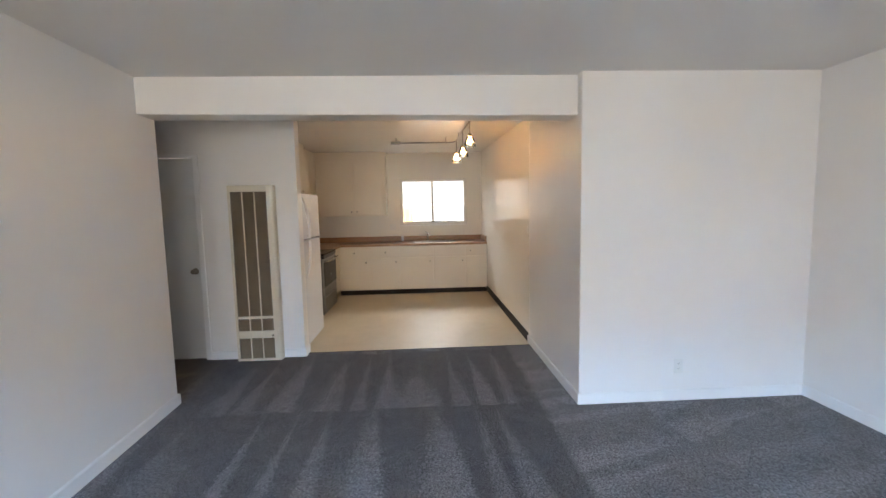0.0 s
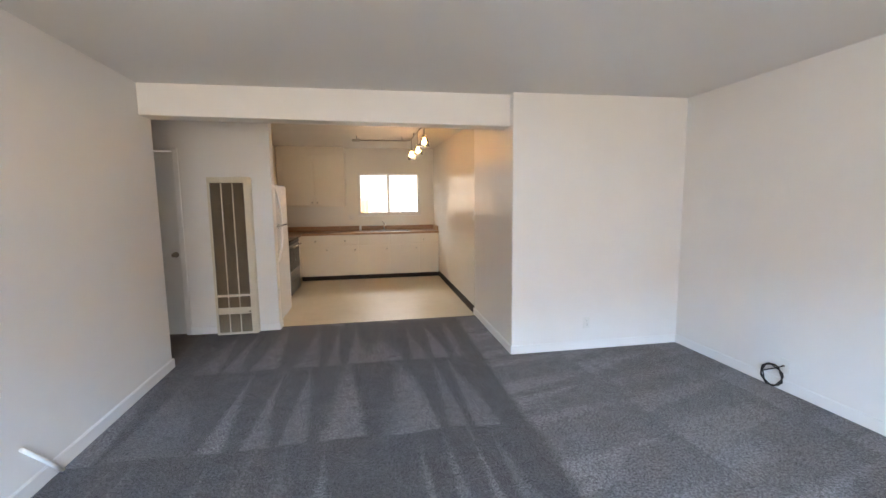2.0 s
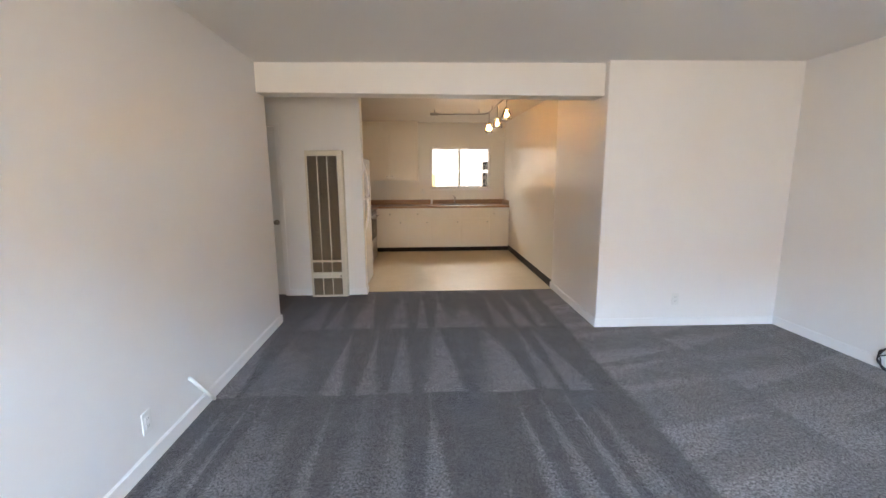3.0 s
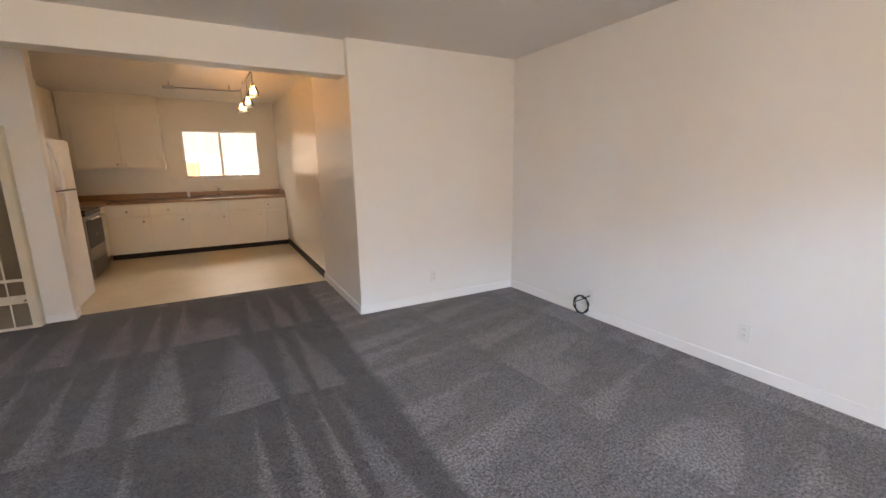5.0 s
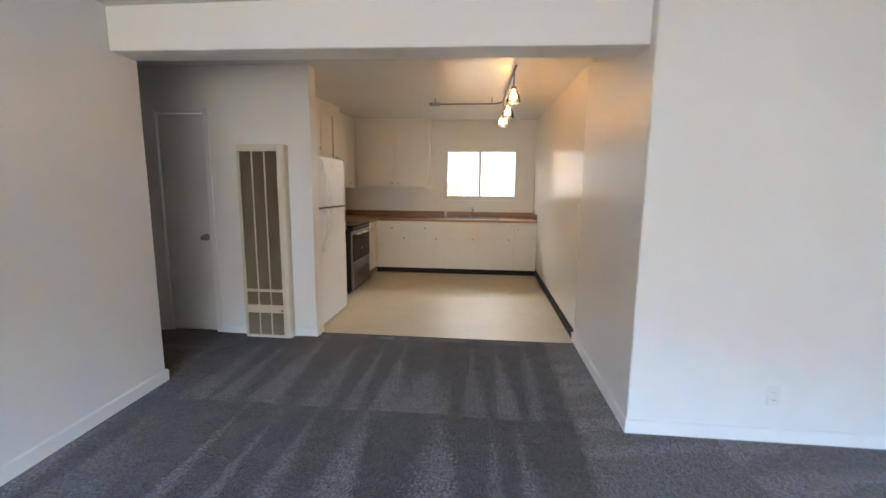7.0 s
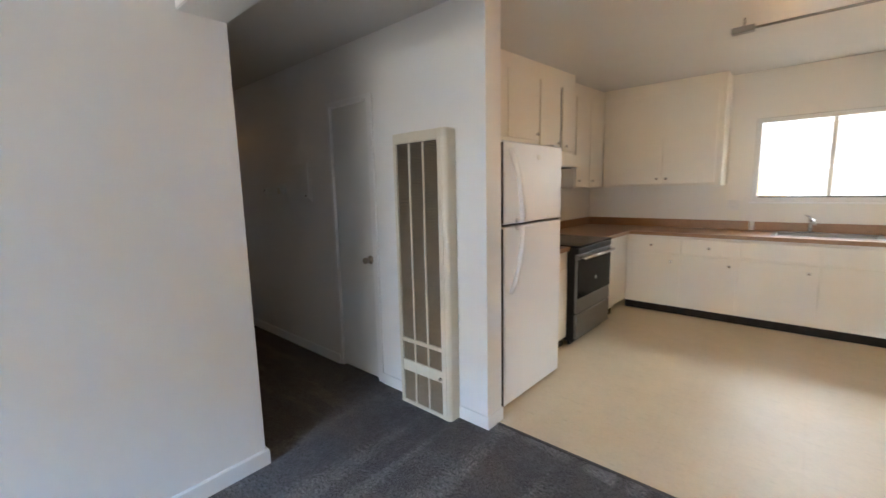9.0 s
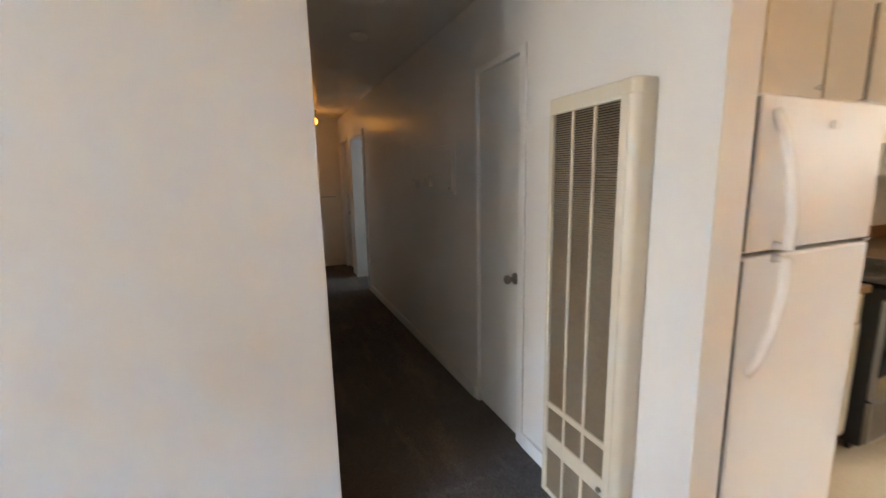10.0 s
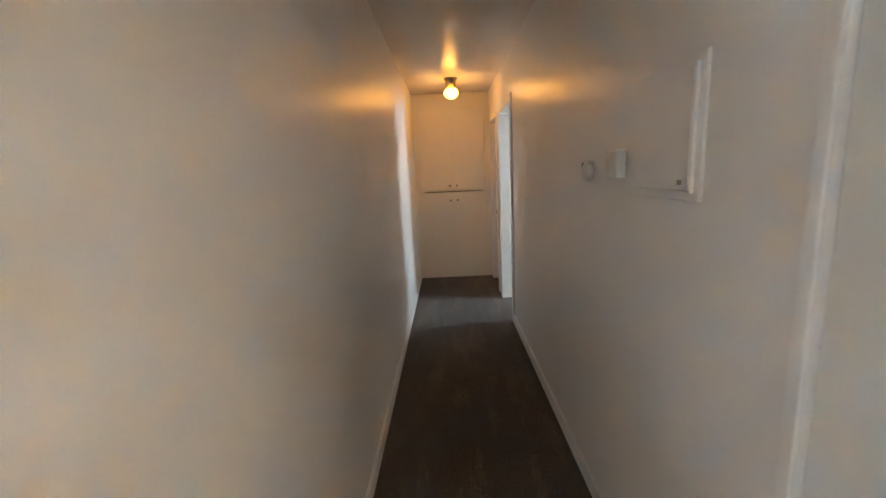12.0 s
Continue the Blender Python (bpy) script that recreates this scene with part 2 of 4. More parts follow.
PLASTIC = simple("white_plastic", (0.72, 0.71, 0.67), 0.38, 0.0, 0.03, 30)
SLOT = simple("dark_slot", (0.05, 0.045, 0.04), 0.6)
CABLE = simple("black_cable_jacket", (0.014, 0.014, 0.015), 0.4)
CARPET = carpet_material()
VINYL = vinyl_material()
LAMINATE = laminate_material()
GLASS = glass_material("window_glass")
CLEAR_GLASS = glass_material("clear_shade_glass")
BULB = glow_material("warm_filament_bulb", (1.0, 0.50, 0.17), 11)
GLOBE = glow_material("warm_globe_glass", (1.0, 0.42, 0.05), 0.42)
STUCCO = simple("sunlit_stucco", (0.32, 0.32, 0.32), 0.9, 0, 0.12, 6, 0.4)
CONCRETE = simple("concrete_paving", (0.42, 0.39, 0.34), 0.9, 0, 0.15, 5, 0.3)
ROOFING = simple("grey_roofing", (0.16, 0.15, 0.14), 0.9, 0, 0.2, 12, 0.4)
FENCE_WOOD = simple("weathered_orange_wood", (0.42, 0.26, 0.12), 0.8, 0, 0.2, 15, 0.3)


# ---- builders ----
def add_box(bm, x0, y0, z0, x1, y1, z1, bevel=0.0, seg=2):
    r = bmesh.ops.create_cube(bm, size=1)
    for v in r["verts"]:
        v.co = Vector((x0 + (v.co.x + 0.5) * (x1 - x0), y0 + (v.co.y + 0.5) * (y1 - y0), z0 + (v.co.z + 0.5) * (z1 - z0)))
    if bevel:
        es = list({e for v in r["verts"] for e in v.link_edges})
        bmesh.ops.bevel(bm, geom=es, offset=bevel, segments=seg, affect="EDGES", profile=0.5)
    return bm


def box_bm(*a, **k):
    return add_box(bmesh.new(), *a, **k)


def add_tube(bm, pts, r, seg=10, closed=False):
    """A round rod swept along points; r may be one radius or one for each point."""
    pts = [Vector(p) for p in pts]
    n = len(pts)
    rings = []
    side = None
    for i, p in enumerate(pts):
        a, b = pts[(i - 1) % n if closed else max(i - 1, 0)], pts[(i + 1) % n if closed else min(i + 1, n - 1)]
        d = (b - a).normalized()
        if side is None:
            side = d.orthogonal().normalized()
        side = (side - d * side.dot(d)).normalized()
        up = d.cross(side)
        rr = r[i] if isinstance(r, (list, tuple)) else r
        rings.append([bm.verts.new(p + (side * math.cos(q) + up * math.sin(q)) * rr) for q in (2 * math.pi * k / seg for k in range(seg))])
    for i in range(n if closed else n - 1):
        A, B = rings[i], rings[(i + 1) % n]
        for k in range(seg):
            bm.faces.new((A[k], A[(k + 1) % seg], B[(k + 1) % seg], B[k]))
    if not closed:
        bm.faces.new(rings[0][::-1])
        bm.faces.new(rings[-1])
    return bm


def add_turned(bm, profile, origin, axis, seg=20):
    """A turned shape: profile of (distance along axis, radius)."""
    o, d = Vector(origin), Vector(axis).normalized()
    return add_tube(bm, [o + d * h for h, _ in profile], [max(r, 0.0004) for _, r in profile], seg)


def mesh_of(name, bm, mat, smooth=False):
    bmesh.ops.recalc_face_normals(bm, faces=bm.faces)
    me = bpy.data.meshes.new(name)
    bm.to_mesh(me)
    bm.free()
    me.materials.append(mat)
    if smooth:
        me.polygons.foreach_set("use_smooth", [True] * len(me.polygons))
    return me


def thing(name, at, label, category, group="", kind=""):
    ob = new(name)
    ob.location = at
    ob.empty_display_size = 0.1
    return tagged(ob, label, category, group, kind)


def part(name, bm, mat, parent, label="", smooth=False):
    ob = new(name, mesh_of(name, bm, mat, smooth))
    ob.parent = parent
    if parent.type == "EMPTY":
        ob.matrix_parent_inverse = Matrix.Translation(-parent.location)
    if label:
        ob["label"] = label
    return ob


def single(name, bm, mat, label, category, group="", kind="", smooth=False):
    return tagged(new(name, mesh_of(name, bm, mat, smooth)), label, category, group, kind)


def structure(name, bm, mat, label, category, smooth=False):
    return single(name, bm, mat, label, category, "", "structure", smooth)


# ---- plan ----
H = 2.44                      # living room ceiling
KH = 2.60                     # top of the walls of kitchen and hall
HH = 2.45                     # hall ceiling; the kitchen ceiling rises from it to the north
WX, EX = -1.825, 3.06         # living room west and east faces
SY = -2.70                    # living room south face
CY = 3.232                    # hall south face
NY = 4.24                     # hall north face
STUB = 2.945                  # face of the wall beside the kitchen
KX, KW, KN = 1.29, -2.07, 8.0  # kitchen east, west and north faces
HX = -7.55                    # hall end
T = 0.12
WT = 0.11
PAINT_Y = 4.40                # kitchen paint begins here on the east wall


def west_x(y):
    return WX + 0.038 * max(0.0, CY - y)


def east_x(y):
    return EX + 0.016 * max(0.0, STUB - y)


def ceiling_at(y):
    return HH + max(0.0, y - 4.3) * 0.0324



def prism(outline, z0, z1, eased=(), offset=0.005):
    """An upright prism over a plan outline; the corners named are eased."""
    bm = bmesh.new()
    lo = [bm.verts.new((x, y, z0)) for x, y in outline]
    hi = [bm.verts.new((x, y, z1)) for x, y in outline]
    n = len(outline)
    bm.faces.new(lo[::-1])
    bm.faces.new(hi)
    for k in range(n):
        bm.faces.new((lo[k], lo[(k + 1) % n], hi[(k + 1) % n], hi[k]))
    es = [e for e in bm.edges if any(set(e.verts) == {lo[k], hi[k]} for k in eased)]
    if es:
        bmesh.ops.bevel(bm, geom=es, offset=offset, segments=3, affect="EDGES")
    return bm


# ---- floors and ceilings ----
plan = [(WX - T, SY - T), (EX + 0.2, SY - T), (EX + 0.2, STUB + T), (KX + T, STUB + T), (KX + T, 4.33), (-1.13, 4.33), (-1.13, NY + 0.08), (HX - 0.4, NY + 0.08), (HX - 0.4, CY - T), (WX - T, CY - T)]
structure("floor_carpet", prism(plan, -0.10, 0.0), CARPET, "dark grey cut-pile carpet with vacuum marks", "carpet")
structure("floor_vinyl", box_bm(KW - T, 4.33, -0.10, KX + T, KN + T, -0.006), VINYL, "beige sheet vinyl kitchen floor, slightly glossy", "floor")
structure("floor_bedroom", box_bm(-8.0, NY + 0.08, -0.10, -4.4, 8.1, -0.002), CARPET, "dark grey carpet of the room off the hall", "carpet")
structure("threshold_strip", box_bm(-1.10, 4.318, -0.01, KX, 4.338, 0.003, bevel=0.002), SLOT, "thin dark edge strip between carpet and vinyl", "threshold")
structure("ceiling_living", box_bm(WX - T, SY - T, H, EX + 0.25, CY, H + 0.195), CEILING, "white painted flat living room ceiling", "ceiling")
bm = bmesh.new()
section = [(CY, HH), (4.3, HH), (KN + 0.16, ceiling_at(KN + 0.16)), (KN + 0.16, 2.665), (CY, 2.665)]
side = bm.faces.new([bm.verts.new((-8.15, y, z)) for y, z in section])
grown = bmesh.ops.extrude_face_region(bm, geom=[side])
bmesh.ops.translate(bm, verts=[v for v in grown["geom"] if isinstance(v, bmesh.types.BMVert)], vec=(8.15 + KX + T, 0, 0))
structure("ceiling_kitchen", bm, GLOSS_CEILING, "white semi-gloss ceiling of kitchen and hall", "ceiling")

# ---- walls ----


structure("wall_west", prism([(west_x(SY - T), SY - T), (WX, CY), (HX - T, CY), (HX - T, CY - T), (WX - T, CY - T), (WX - T, SY - T)], 0, KH, (1,)), WALL, "white painted wall turning from living room into hall", "wall")
structure("wall_east", prism([(east_x(SY - T), SY - T), (EX + 0.25, SY - T), (EX + 0.25, STUB), (EX, STUB)], 0, H), WALL, "white painted living room wall", "wall")
structure("wall_stub", prism([(KX, STUB), (KX, STUB + T), (EX + T, STUB + T), (EX + T, STUB)], 0, H, (0,)), WALL, "white painted wall beside the kitchen opening", "wall")
structure("wall_entry_east", box_bm(KX, STUB + T, 0, KX + T, PAINT_Y, KH), WALL, "white painted wall at the kitchen entry", "wall")
structure("wall_kitchen_east", box_bm(KX - 0.001, PAINT_Y, 0, KX + T, KN + T, KH), GLOSS_WALL, "cream semi-gloss kitchen wall reflecting the window", "wall")
structure("wall_kitchen_west", box_bm(KW - T, NY + WT, 0, KW, KN + T, KH), GLOSS_WALL, "cream semi-gloss kitchen wall behind the stove", "wall")


def wall_with_hole(y0, y1, x0, x1, hx0, hx1, hz0, hz1, zt=KH):
    """A wall as one closed ring round its window opening."""
    bm = bmesh.new()
    rings = []
    for y in (y0, y1):
        outer = [bm.verts.new((x, y, z)) for x, z in ((x0, 0), (x1, 0), (x1, zt), (x0, zt))]
        inner = [bm.verts.new((x, y, z)) for x, z in ((hx0, hz0), (hx1, hz0), (hx1, hz1), (hx0, hz1))]
        rings.append((outer, inner))
    for k in range(4):
        n = (k + 1) % 4
        for outer, inner in rings:
            bm.faces.new((outer[k], outer[n], inner[n], inner[k]))
        for which in (0, 1):
            a, b = rings[0][which], rings[1][which]
            bm.faces.new((a[k], a[n], b[n], b[k]))
    return bm


structure("wall_kitchen_north", wall_with_hole(KN, KN + 0.16, KW, KX, -0.27, 1.0, 1.21, 2.085), GLOSS_WALL, "cream painted kitchen wall with a window above the sink", "wall")
structure("wall_south", wall_with_hole(SY - T, SY, west_x(SY), east_x(SY), -1.54, 1.40, 0.35, 2.10), WALL, "white painted wall with a wide window", "wall")
# hall north wall: closet door, bedroom opening, end door
outline = [(HX, 0), (-7.40, 0), (-7.40, 2.04), (-6.78, 2.04), (-6.78, 0), (-6.50, 0), (-6.50, 2.04), (-5.72, 2.04), (-5.72, 0), (-2.57, 0), (-2.57, 2.05), (-2.11, 2.05), (-2.11, 0), (-1.11, 0), (-1.11, KH), (HX, KH)]
bm = bmesh.new()
front = bm.faces.new([bm.verts.new((x, NY, z)) for x, z in outline])
grown = bmesh.ops.extrude_face_region(bm, geom=[front])
bmesh.ops.translate(bm, verts=[v for v in grown["geom"] if isinstance(v, bmesh.types.BMVert)], vec=(0, WT, 0))
structure("wall_hall_north", bm, WALL, "white painted hall wall with doors", "wall")
structure("wall_end_post", box_bm(-1.95, NY + WT, 0, -1.11, 4.385, KH), WALL, "white painted wall end beside the refrigerator", "wall")
structure("wall_hall_end", box_bm(HX - 0.5, CY - T, 0, HX - 0.38, NY + T, KH), WALL, "wall behind the hall cabinet", "wall")
structure("wall_bedroom_west", box_bm(-8.0 - T, NY + WT, 0, -8.0, 8.1, KH), WALL, "white bedroom wall", "wall")
structure("wall_bedroom_east", box_bm(-4.4, NY + WT, 0, -4.4 + T, 8.1, KH), WALL, "white bedroom wall", "wall")
structure("wall_bedroom_north", wall_with_hole(8.0, 8.12, -8.0, -4.4, -7.0, -5.4, 0.9, 2.1), WALL, "white bedroom wall with a window", "wall")

# dropped beam, a little lower at the kitchen wall
bm = box_bm(WX, 3.025, 2.19, KX, CY, H)
for v in bm.verts:
    if v.co.z < 2.3 and v.co.x > 0:
        v.co.z = 2.155
bmesh.ops.bevel(bm, geom=[e for e in bm.edges], offset=0.004, segments=2, affect="EDGES")
structure("beam", bm, WALL, "white painted dropped beam across the kitchen opening", "beam")


# ---- baseboards ----
def baseboard(name, x0, y0, x1, y1, mat=TRIM, h=0.085, d=0.013, label="white painted wooden baseboard"):
    """A board with an eased top edge along a wall; the box is given by its plan."""
    bm = box_bm(min(x0, x1), min(y0, y1), 0.0, max(x0, x1), max(y0, y1), h)
    top = [e for e in bm.edges if all(v.co.z > h - 1e-4 for v in e.verts)]
    bmesh.ops.bevel(bm, geom=top, offset=0.006, segments=3, affect="EDGES")
    return structure(name, bm, mat, label, "baseboard")


def baseboard_along(name, outline, h=0.085):
    """The same board along a wall that is out of square."""
    bm = prism(outline, 0.0, h)
    top = [e for e in bm.edges if all(v.co.z > h - 1e-4 for v in e.verts)]
    bmesh.ops.bevel(bm, geom=top, offset=0.006, segments=3, affect="EDGES")
    return structure(name, bm, TRIM, "white painted wooden baseboard", "baseboard")


D = 0.014
baseboard_along("baseboard_west", [(west_x(SY), SY), (west_x(SY) + D, SY), (WX + D, CY + D), (WX, CY + D), (WX, CY)])
baseboard("baseboard_hall_south", HX, CY, WX, CY + D)
baseboard_along("baseboard_east", [(east_x(SY) - D, SY), (east_x(SY), SY), (EX, STUB - D), (EX - D, STUB - D)])
baseboard("baseboard_stub", KX - D, STUB - D, EX, STUB)
baseboard("baseboard_kitchen_entry", KX - D, STUB, KX, 4.43)
baseboard("baseboard_heater_wall", -1.318, NY - D, -1.11 + D, NY)
baseboard("baseboard_heater_left", -2.055, NY - D, -1.759, NY)
baseboard("baseboard_wall_end", -1.11, NY, -1.11 + D, 4.385)
baseboard("baseboard_hall_north", -5.66, NY - D, -2.605, NY)
baseboard("vinyl_base_kitchen", KX - 0.008, 4.43, KX, 7.375, RUBBER, 0.105, 0.008, "black vinyl cove base along the kitchen wall")


# ---- windows ----
def window(name, x0, x1, z0, z1, y0, y1, mull, label, bar=0.045):
    w = thing(name, ((x0 + x1) / 2, y0, z0), label, "window", "", "structure")
    for nm, a in (("frame_left", (x0, y0, z0, x0 + bar, y1, z1)), ("frame_right", (x1 - bar, y0, z0, x1, y1, z1)),
                  ("frame_top", (x0 + bar, y0, z1 - bar, x1 - bar, y1, z1)), ("frame_bottom", (x0 + bar, y0, z0, x1 - bar, y1, z0 + bar))):
        part(nm, box_bm(*a, bevel=0.004), PLASTIC, w)
    ym = (y0 + y1) / 2
    part("meeting_rail", box_bm(mull - 0.02, ym - 0.02, z0 + bar, mull + 0.02, ym + 0.015, z1 - bar, bevel=0.003), PLASTIC, w)
    part("track", box_bm(x0 + bar, y0 + 0.012, z0 + bar, x1 - bar, y0 + 0.024, z0 + bar + 0.014), SLOT, w, "thin dark sliding track")
    for a, b, yy in ((x0 + bar, mull - 0.02, ym + 0.016), (mull + 0.02, x1 - bar, ym - 0.012)):
        pane = part("pane", box_bm(a, yy, z0 + bar, b, yy + 0.004, z1 - bar), GLASS, w, "clear glass pane")
        pane.visible_shadow = False
    return w


window("window_1", -0.27, 1.0, 1.21, 2.085, KN + 0.03, KN + 0.10, 0.345, "white sliding kitchen window above the sink")
window("window_2", -1.54, 1.40, 0.35, 2.10, SY - 0.10, SY - 0.04, -0.1, "wide white sliding living room window")
window("window_3", -7.0, -5.4, 0.9, 2.1, 8.03, 8.09, -6.2, "white sliding bedroom window")
structure("window_sill", box_bm(-0.29, KN - 0.018, 1.190, 1.02, KN + 0.03, 1.209, bevel=0.004), TRIM, "white painted window sill", "window sill")


# ---- doors ----
def knob(parent, x, z, y, toward=-1):
    bm = bmesh.new()
    add_turned(bm, [(0, 0.032), (0.006, 0.032), (0.010, 0.026), (0.011, 0.012), (0.034, 0.012), (0.038, 0.021), (0.050, 0.025), (0.060, 0.023), (0.066, 0.012), (0.067, 0.001)], (x, y, z), (0, toward, 0), 20)
    return part("door_knob", bm, BRONZE, parent, "round satin metal door knob", True)


def casing(prefix, x0, x1, top, w, left=True, right=True, d=0.016):
    c = thing(prefix, ((x0 + x1) / 2, NY - d, 0), "white painted door casing", "door casing", "", "structure")
    if left:
        part("casing_side", box_bm(x0 - w, NY - d, 0, x0, NY, top + w, bevel=0.004), TRIM, c)
    if right:
        part("casing_side", box_bm(x1, NY - d, 0, x1 + w, NY, top + w, bevel=0.004), TRIM, c)
    part("casing_top", box_bm(x0, NY - d, top, x1, NY, top + w, bevel=0.004), TRIM, c)
    return c


door = thing("door_1", (-2.34, NY, 0), "closed flush white closet door with satin knob", "door", "", "structure")
part("door_slab", box_bm(-2.563, NY + 0.012, 0.012, -2.117, NY + 0.05, 2.043, bevel=0.003), DOOR_PAINT, door)
knob(door, -2.162, 0.920, NY + 0.012)
for z in (0.25, 1.80):
    bm = bmesh.new()
    add_tube(bm, [(-2.566, NY + 0.006, z - 0.045), (-2.566, NY + 0.006, z + 0.045)], 0.006, 8)
    part("hinge", bm, TRIM, door, "painted hinge")
c1 = casing("door_casing_1", -2.57, -2.11, 2.05, 0.032, True, False, 0.006)
part("casing_side", box_bm(-2.11, NY - 0.012, 0, -2.055, NY, 2.082, bevel=0.006), TRIM, c1)
casing("door_casing_2", -6.50, -5.72, 2.04, 0.06)
bm = bmesh.new()
add_box(bm, -6.50, NY - 0.012, 0, -6.485, NY + 0.15, 2.04)
add_box(bm, -5.735, NY - 0.012, 0, -5.72, NY + 0.15, 2.04)
add_box(bm, -6.485, NY - 0.012, 2.025, -5.735, NY + 0.15, 2.04)
structure("door_jamb_2", bm, TRIM, "white painted door jamb of the open doorway", "door jamb")
door = thing("door_2", (-7.09, NY, 0), "closed flush door at the hall's end", "door", "", "structure")
part("door_slab", box_bm(-7.40, NY + 0.05, 0.01, -6.78, NY + 0.09, 2.04, bevel=0.003), DOOR_PAINT, door)
knob(door, -6.86, 0.95, NY + 0.05)
casing("door_casing_3", -7.40, -6.78, 2.04, 0.05)

# ---- hall linen cabinet ----
cab = thing("linen_cabinet", (HX - 0.2, 3.73, 0), "built-in cream painted linen cabinet closing the hall", "cabinet")
part("body", box_bm(HX - 0.38, CY, 0, HX, NY, HH + 0.02, bevel=0.0), CABINET, cab)
for nm, y0, y1, z0, z1 in (("door", 3.30, 3.7365, 1.20, 2.23), ("door", 3.7385, 4.17, 1.20, 2.23), ("door", 3.30, 3.7365, 0.10, 1.17), ("door", 3.7385, 4.17, 0.10, 1.17)):
    d = part(nm, box_bm(HX, y0, z0, HX + 0.018, y1, z1, bevel=0.004), CABINET, cab)
    ky = 3.69 if y0 < 3.5 else 3.785
    bm = bmesh.new()
    add_turned(bm, [(0, 0.008), (0.012, 0.006), (0.016, 0.014), (0.024, 0.015), (0.028, 0.008)], (HX + 0.018, ky, 1.265 if z0 > 1 else 1.07), (1, 0, 0), 12)
    part("knob", bm, BRONZE, d, "small round knob", True)


# dark strip laid over the cream body as the shade in the door gap
part("gap_shade", box_bm(HX, 3.35, 1.181, HX + 0.004, 4.12, 1.189), SLOT, cab, "dark strip painted as the shaded gap between upper and lower doors")


# ---- wall furnace ----
def wall_furnace():
    x0, x1, yf, top = -1.757, -1.320, 4.145, 1.766
    h = thing("wall_furnace", ((x0 + x1) / 2, NY, 0), "tall beige gas wall furnace with brown louvred grilles", "wall heater")
    gx0, gx1 = -1.732, -1.384
    part("housing_back", box_bm(x0 + 0.01, yf + 0.022, 0.015, x1 - 0.004, NY - 0.001, top - 0.004, bevel=0.006), HEATER, h)
    # no real depth: a near-black sheet paints the shade behind the louvres
    part("cavity", box_bm(gx0 - 0.004, yf + 0.016, 0.02, gx1 + 0.004, yf + 0.021, 1.71), DARK, h, "near-black sheet painted as the shaded inside of the furnace")
    # front frame around the grilles
    part("frame_side", box_bm(x0, yf, 0.0, gx0, yf + 0.03, 1.701, bevel=0.004), HEATER, h)
    for nm, z0, z1, out, lab in (("frame_side", 0.0, top - 0.0515, 0.0, "broad rounded side panel"), ("cap", top - 0.0503, top + 0.001, 0.001, "rounded corner cap")):
        bm = box_bm(gx1, yf - out, z0, x1 + out, yf + 0.088, z1)
        es = [e for e in bm.edges if all(v.co.y < yf + 0.01 and v.co.x > x1 - 0.01 for v in e.verts)]
        bmesh.ops.bevel(bm, geom=es, offset=0.030, segments=6, affect="EDGES", profile=0.5)
        if nm == "cap":
            es = [e for e in bm.edges if all(v.co.z > z1 - 1e-4 for v in e.verts)]
            bmesh.ops.bevel(bm, geom=es, offset=0.010, segments=3, affect="EDGES", profile=0.5)
        part(nm, bm, HEATER, h, lab, False)
    bm = bmesh.new()
    add_tube(bm, [(gx1 + 0.033, yf - 0.001, 0.03), (gx1 + 0.033, yf - 0.001, top - 0.055)], 0.0035, 8)
    part("bead", bm, HEATER, h)
    part("frame_top", box_bm(x0, yf, 1.702, gx1, yf + 0.03, top - 0.001, bevel=0.007, seg=3), HEATER, h)
    part("frame_rail", box_bm(gx0, yf + 0.001, 0.434, gx1, yf + 0.016, 0.462, bevel=0.004), HEATER, h)
    part("frame_rail", box_bm(gx0, yf + 0.001, 0.235, gx1, yf + 0.016, 0.312, bevel=0.004), HEATER, h)
    part("frame_rail", box_bm(gx0, yf + 0.001, 0.0, gx1, yf + 0.016, 0.026, bevel=0.004), HEATER, h)
    w = (gx1 - gx0) / 3
    for k in (1, 2):
        x = gx0 + w * k
        part("bar", box_bm(x - 0.006, yf - 0.001, 0.02, x + 0.006, yf + 0.010, 1.70, bevel=0.003), HEATER, h)
    bm = bmesh.new()
    add_turned(bm, [(0, 0.010), (0.010, 0.010), (0.014, 0.006)], (gx1 - 0.012, yf, 0.262), (0, -1, 0), 12)
    part("latch", bm, BRONZE, h, "small metal latch")
    # fine tilted louvres, three columns; the lowest of the tall grille are one sheet of blades
    def blade(bm, ox, oy, oz):
        n = len(bm.verts)
        add_box(bm, 0.0065, -0.0050, -0.0005, w - 0.0065, 0.0050, 0.0007)
        bm.verts.ensure_lookup_table()
        fresh = bm.verts[n:]
        bmesh.ops.rotate(bm, verts=fresh, cent=(0, 0, 0), matrix=Matrix.Rotation(radians(33), 3, "X"))
        bmesh.ops.translate(bm, verts=fresh, vec=(ox, oy, oz))

    sl = bmesh.new()
    blade(sl, 0, 0, 0)
    me = mesh_of("slat", sl, SLAT)
    rows = [0.470 + 0.0088 * k for k in range(140)]
    low = [0.318 + 0.0088 * k for k in range(13)] + [0.032 + 0.0088 * k for k in range(23)]
    for k in range(3):
        for z in rows[74:]:
            ob = new("slat", me)
            ob.parent = h
            ob.matrix_parent_inverse = Matrix.Translation(-h.location)
            ob.location = (gx0 + w * k, yf + 0.009, z)
        for nm, zs in (("lower_slats", rows[:74]), ("bottom_grille", low)):
            bm = bmesh.new()
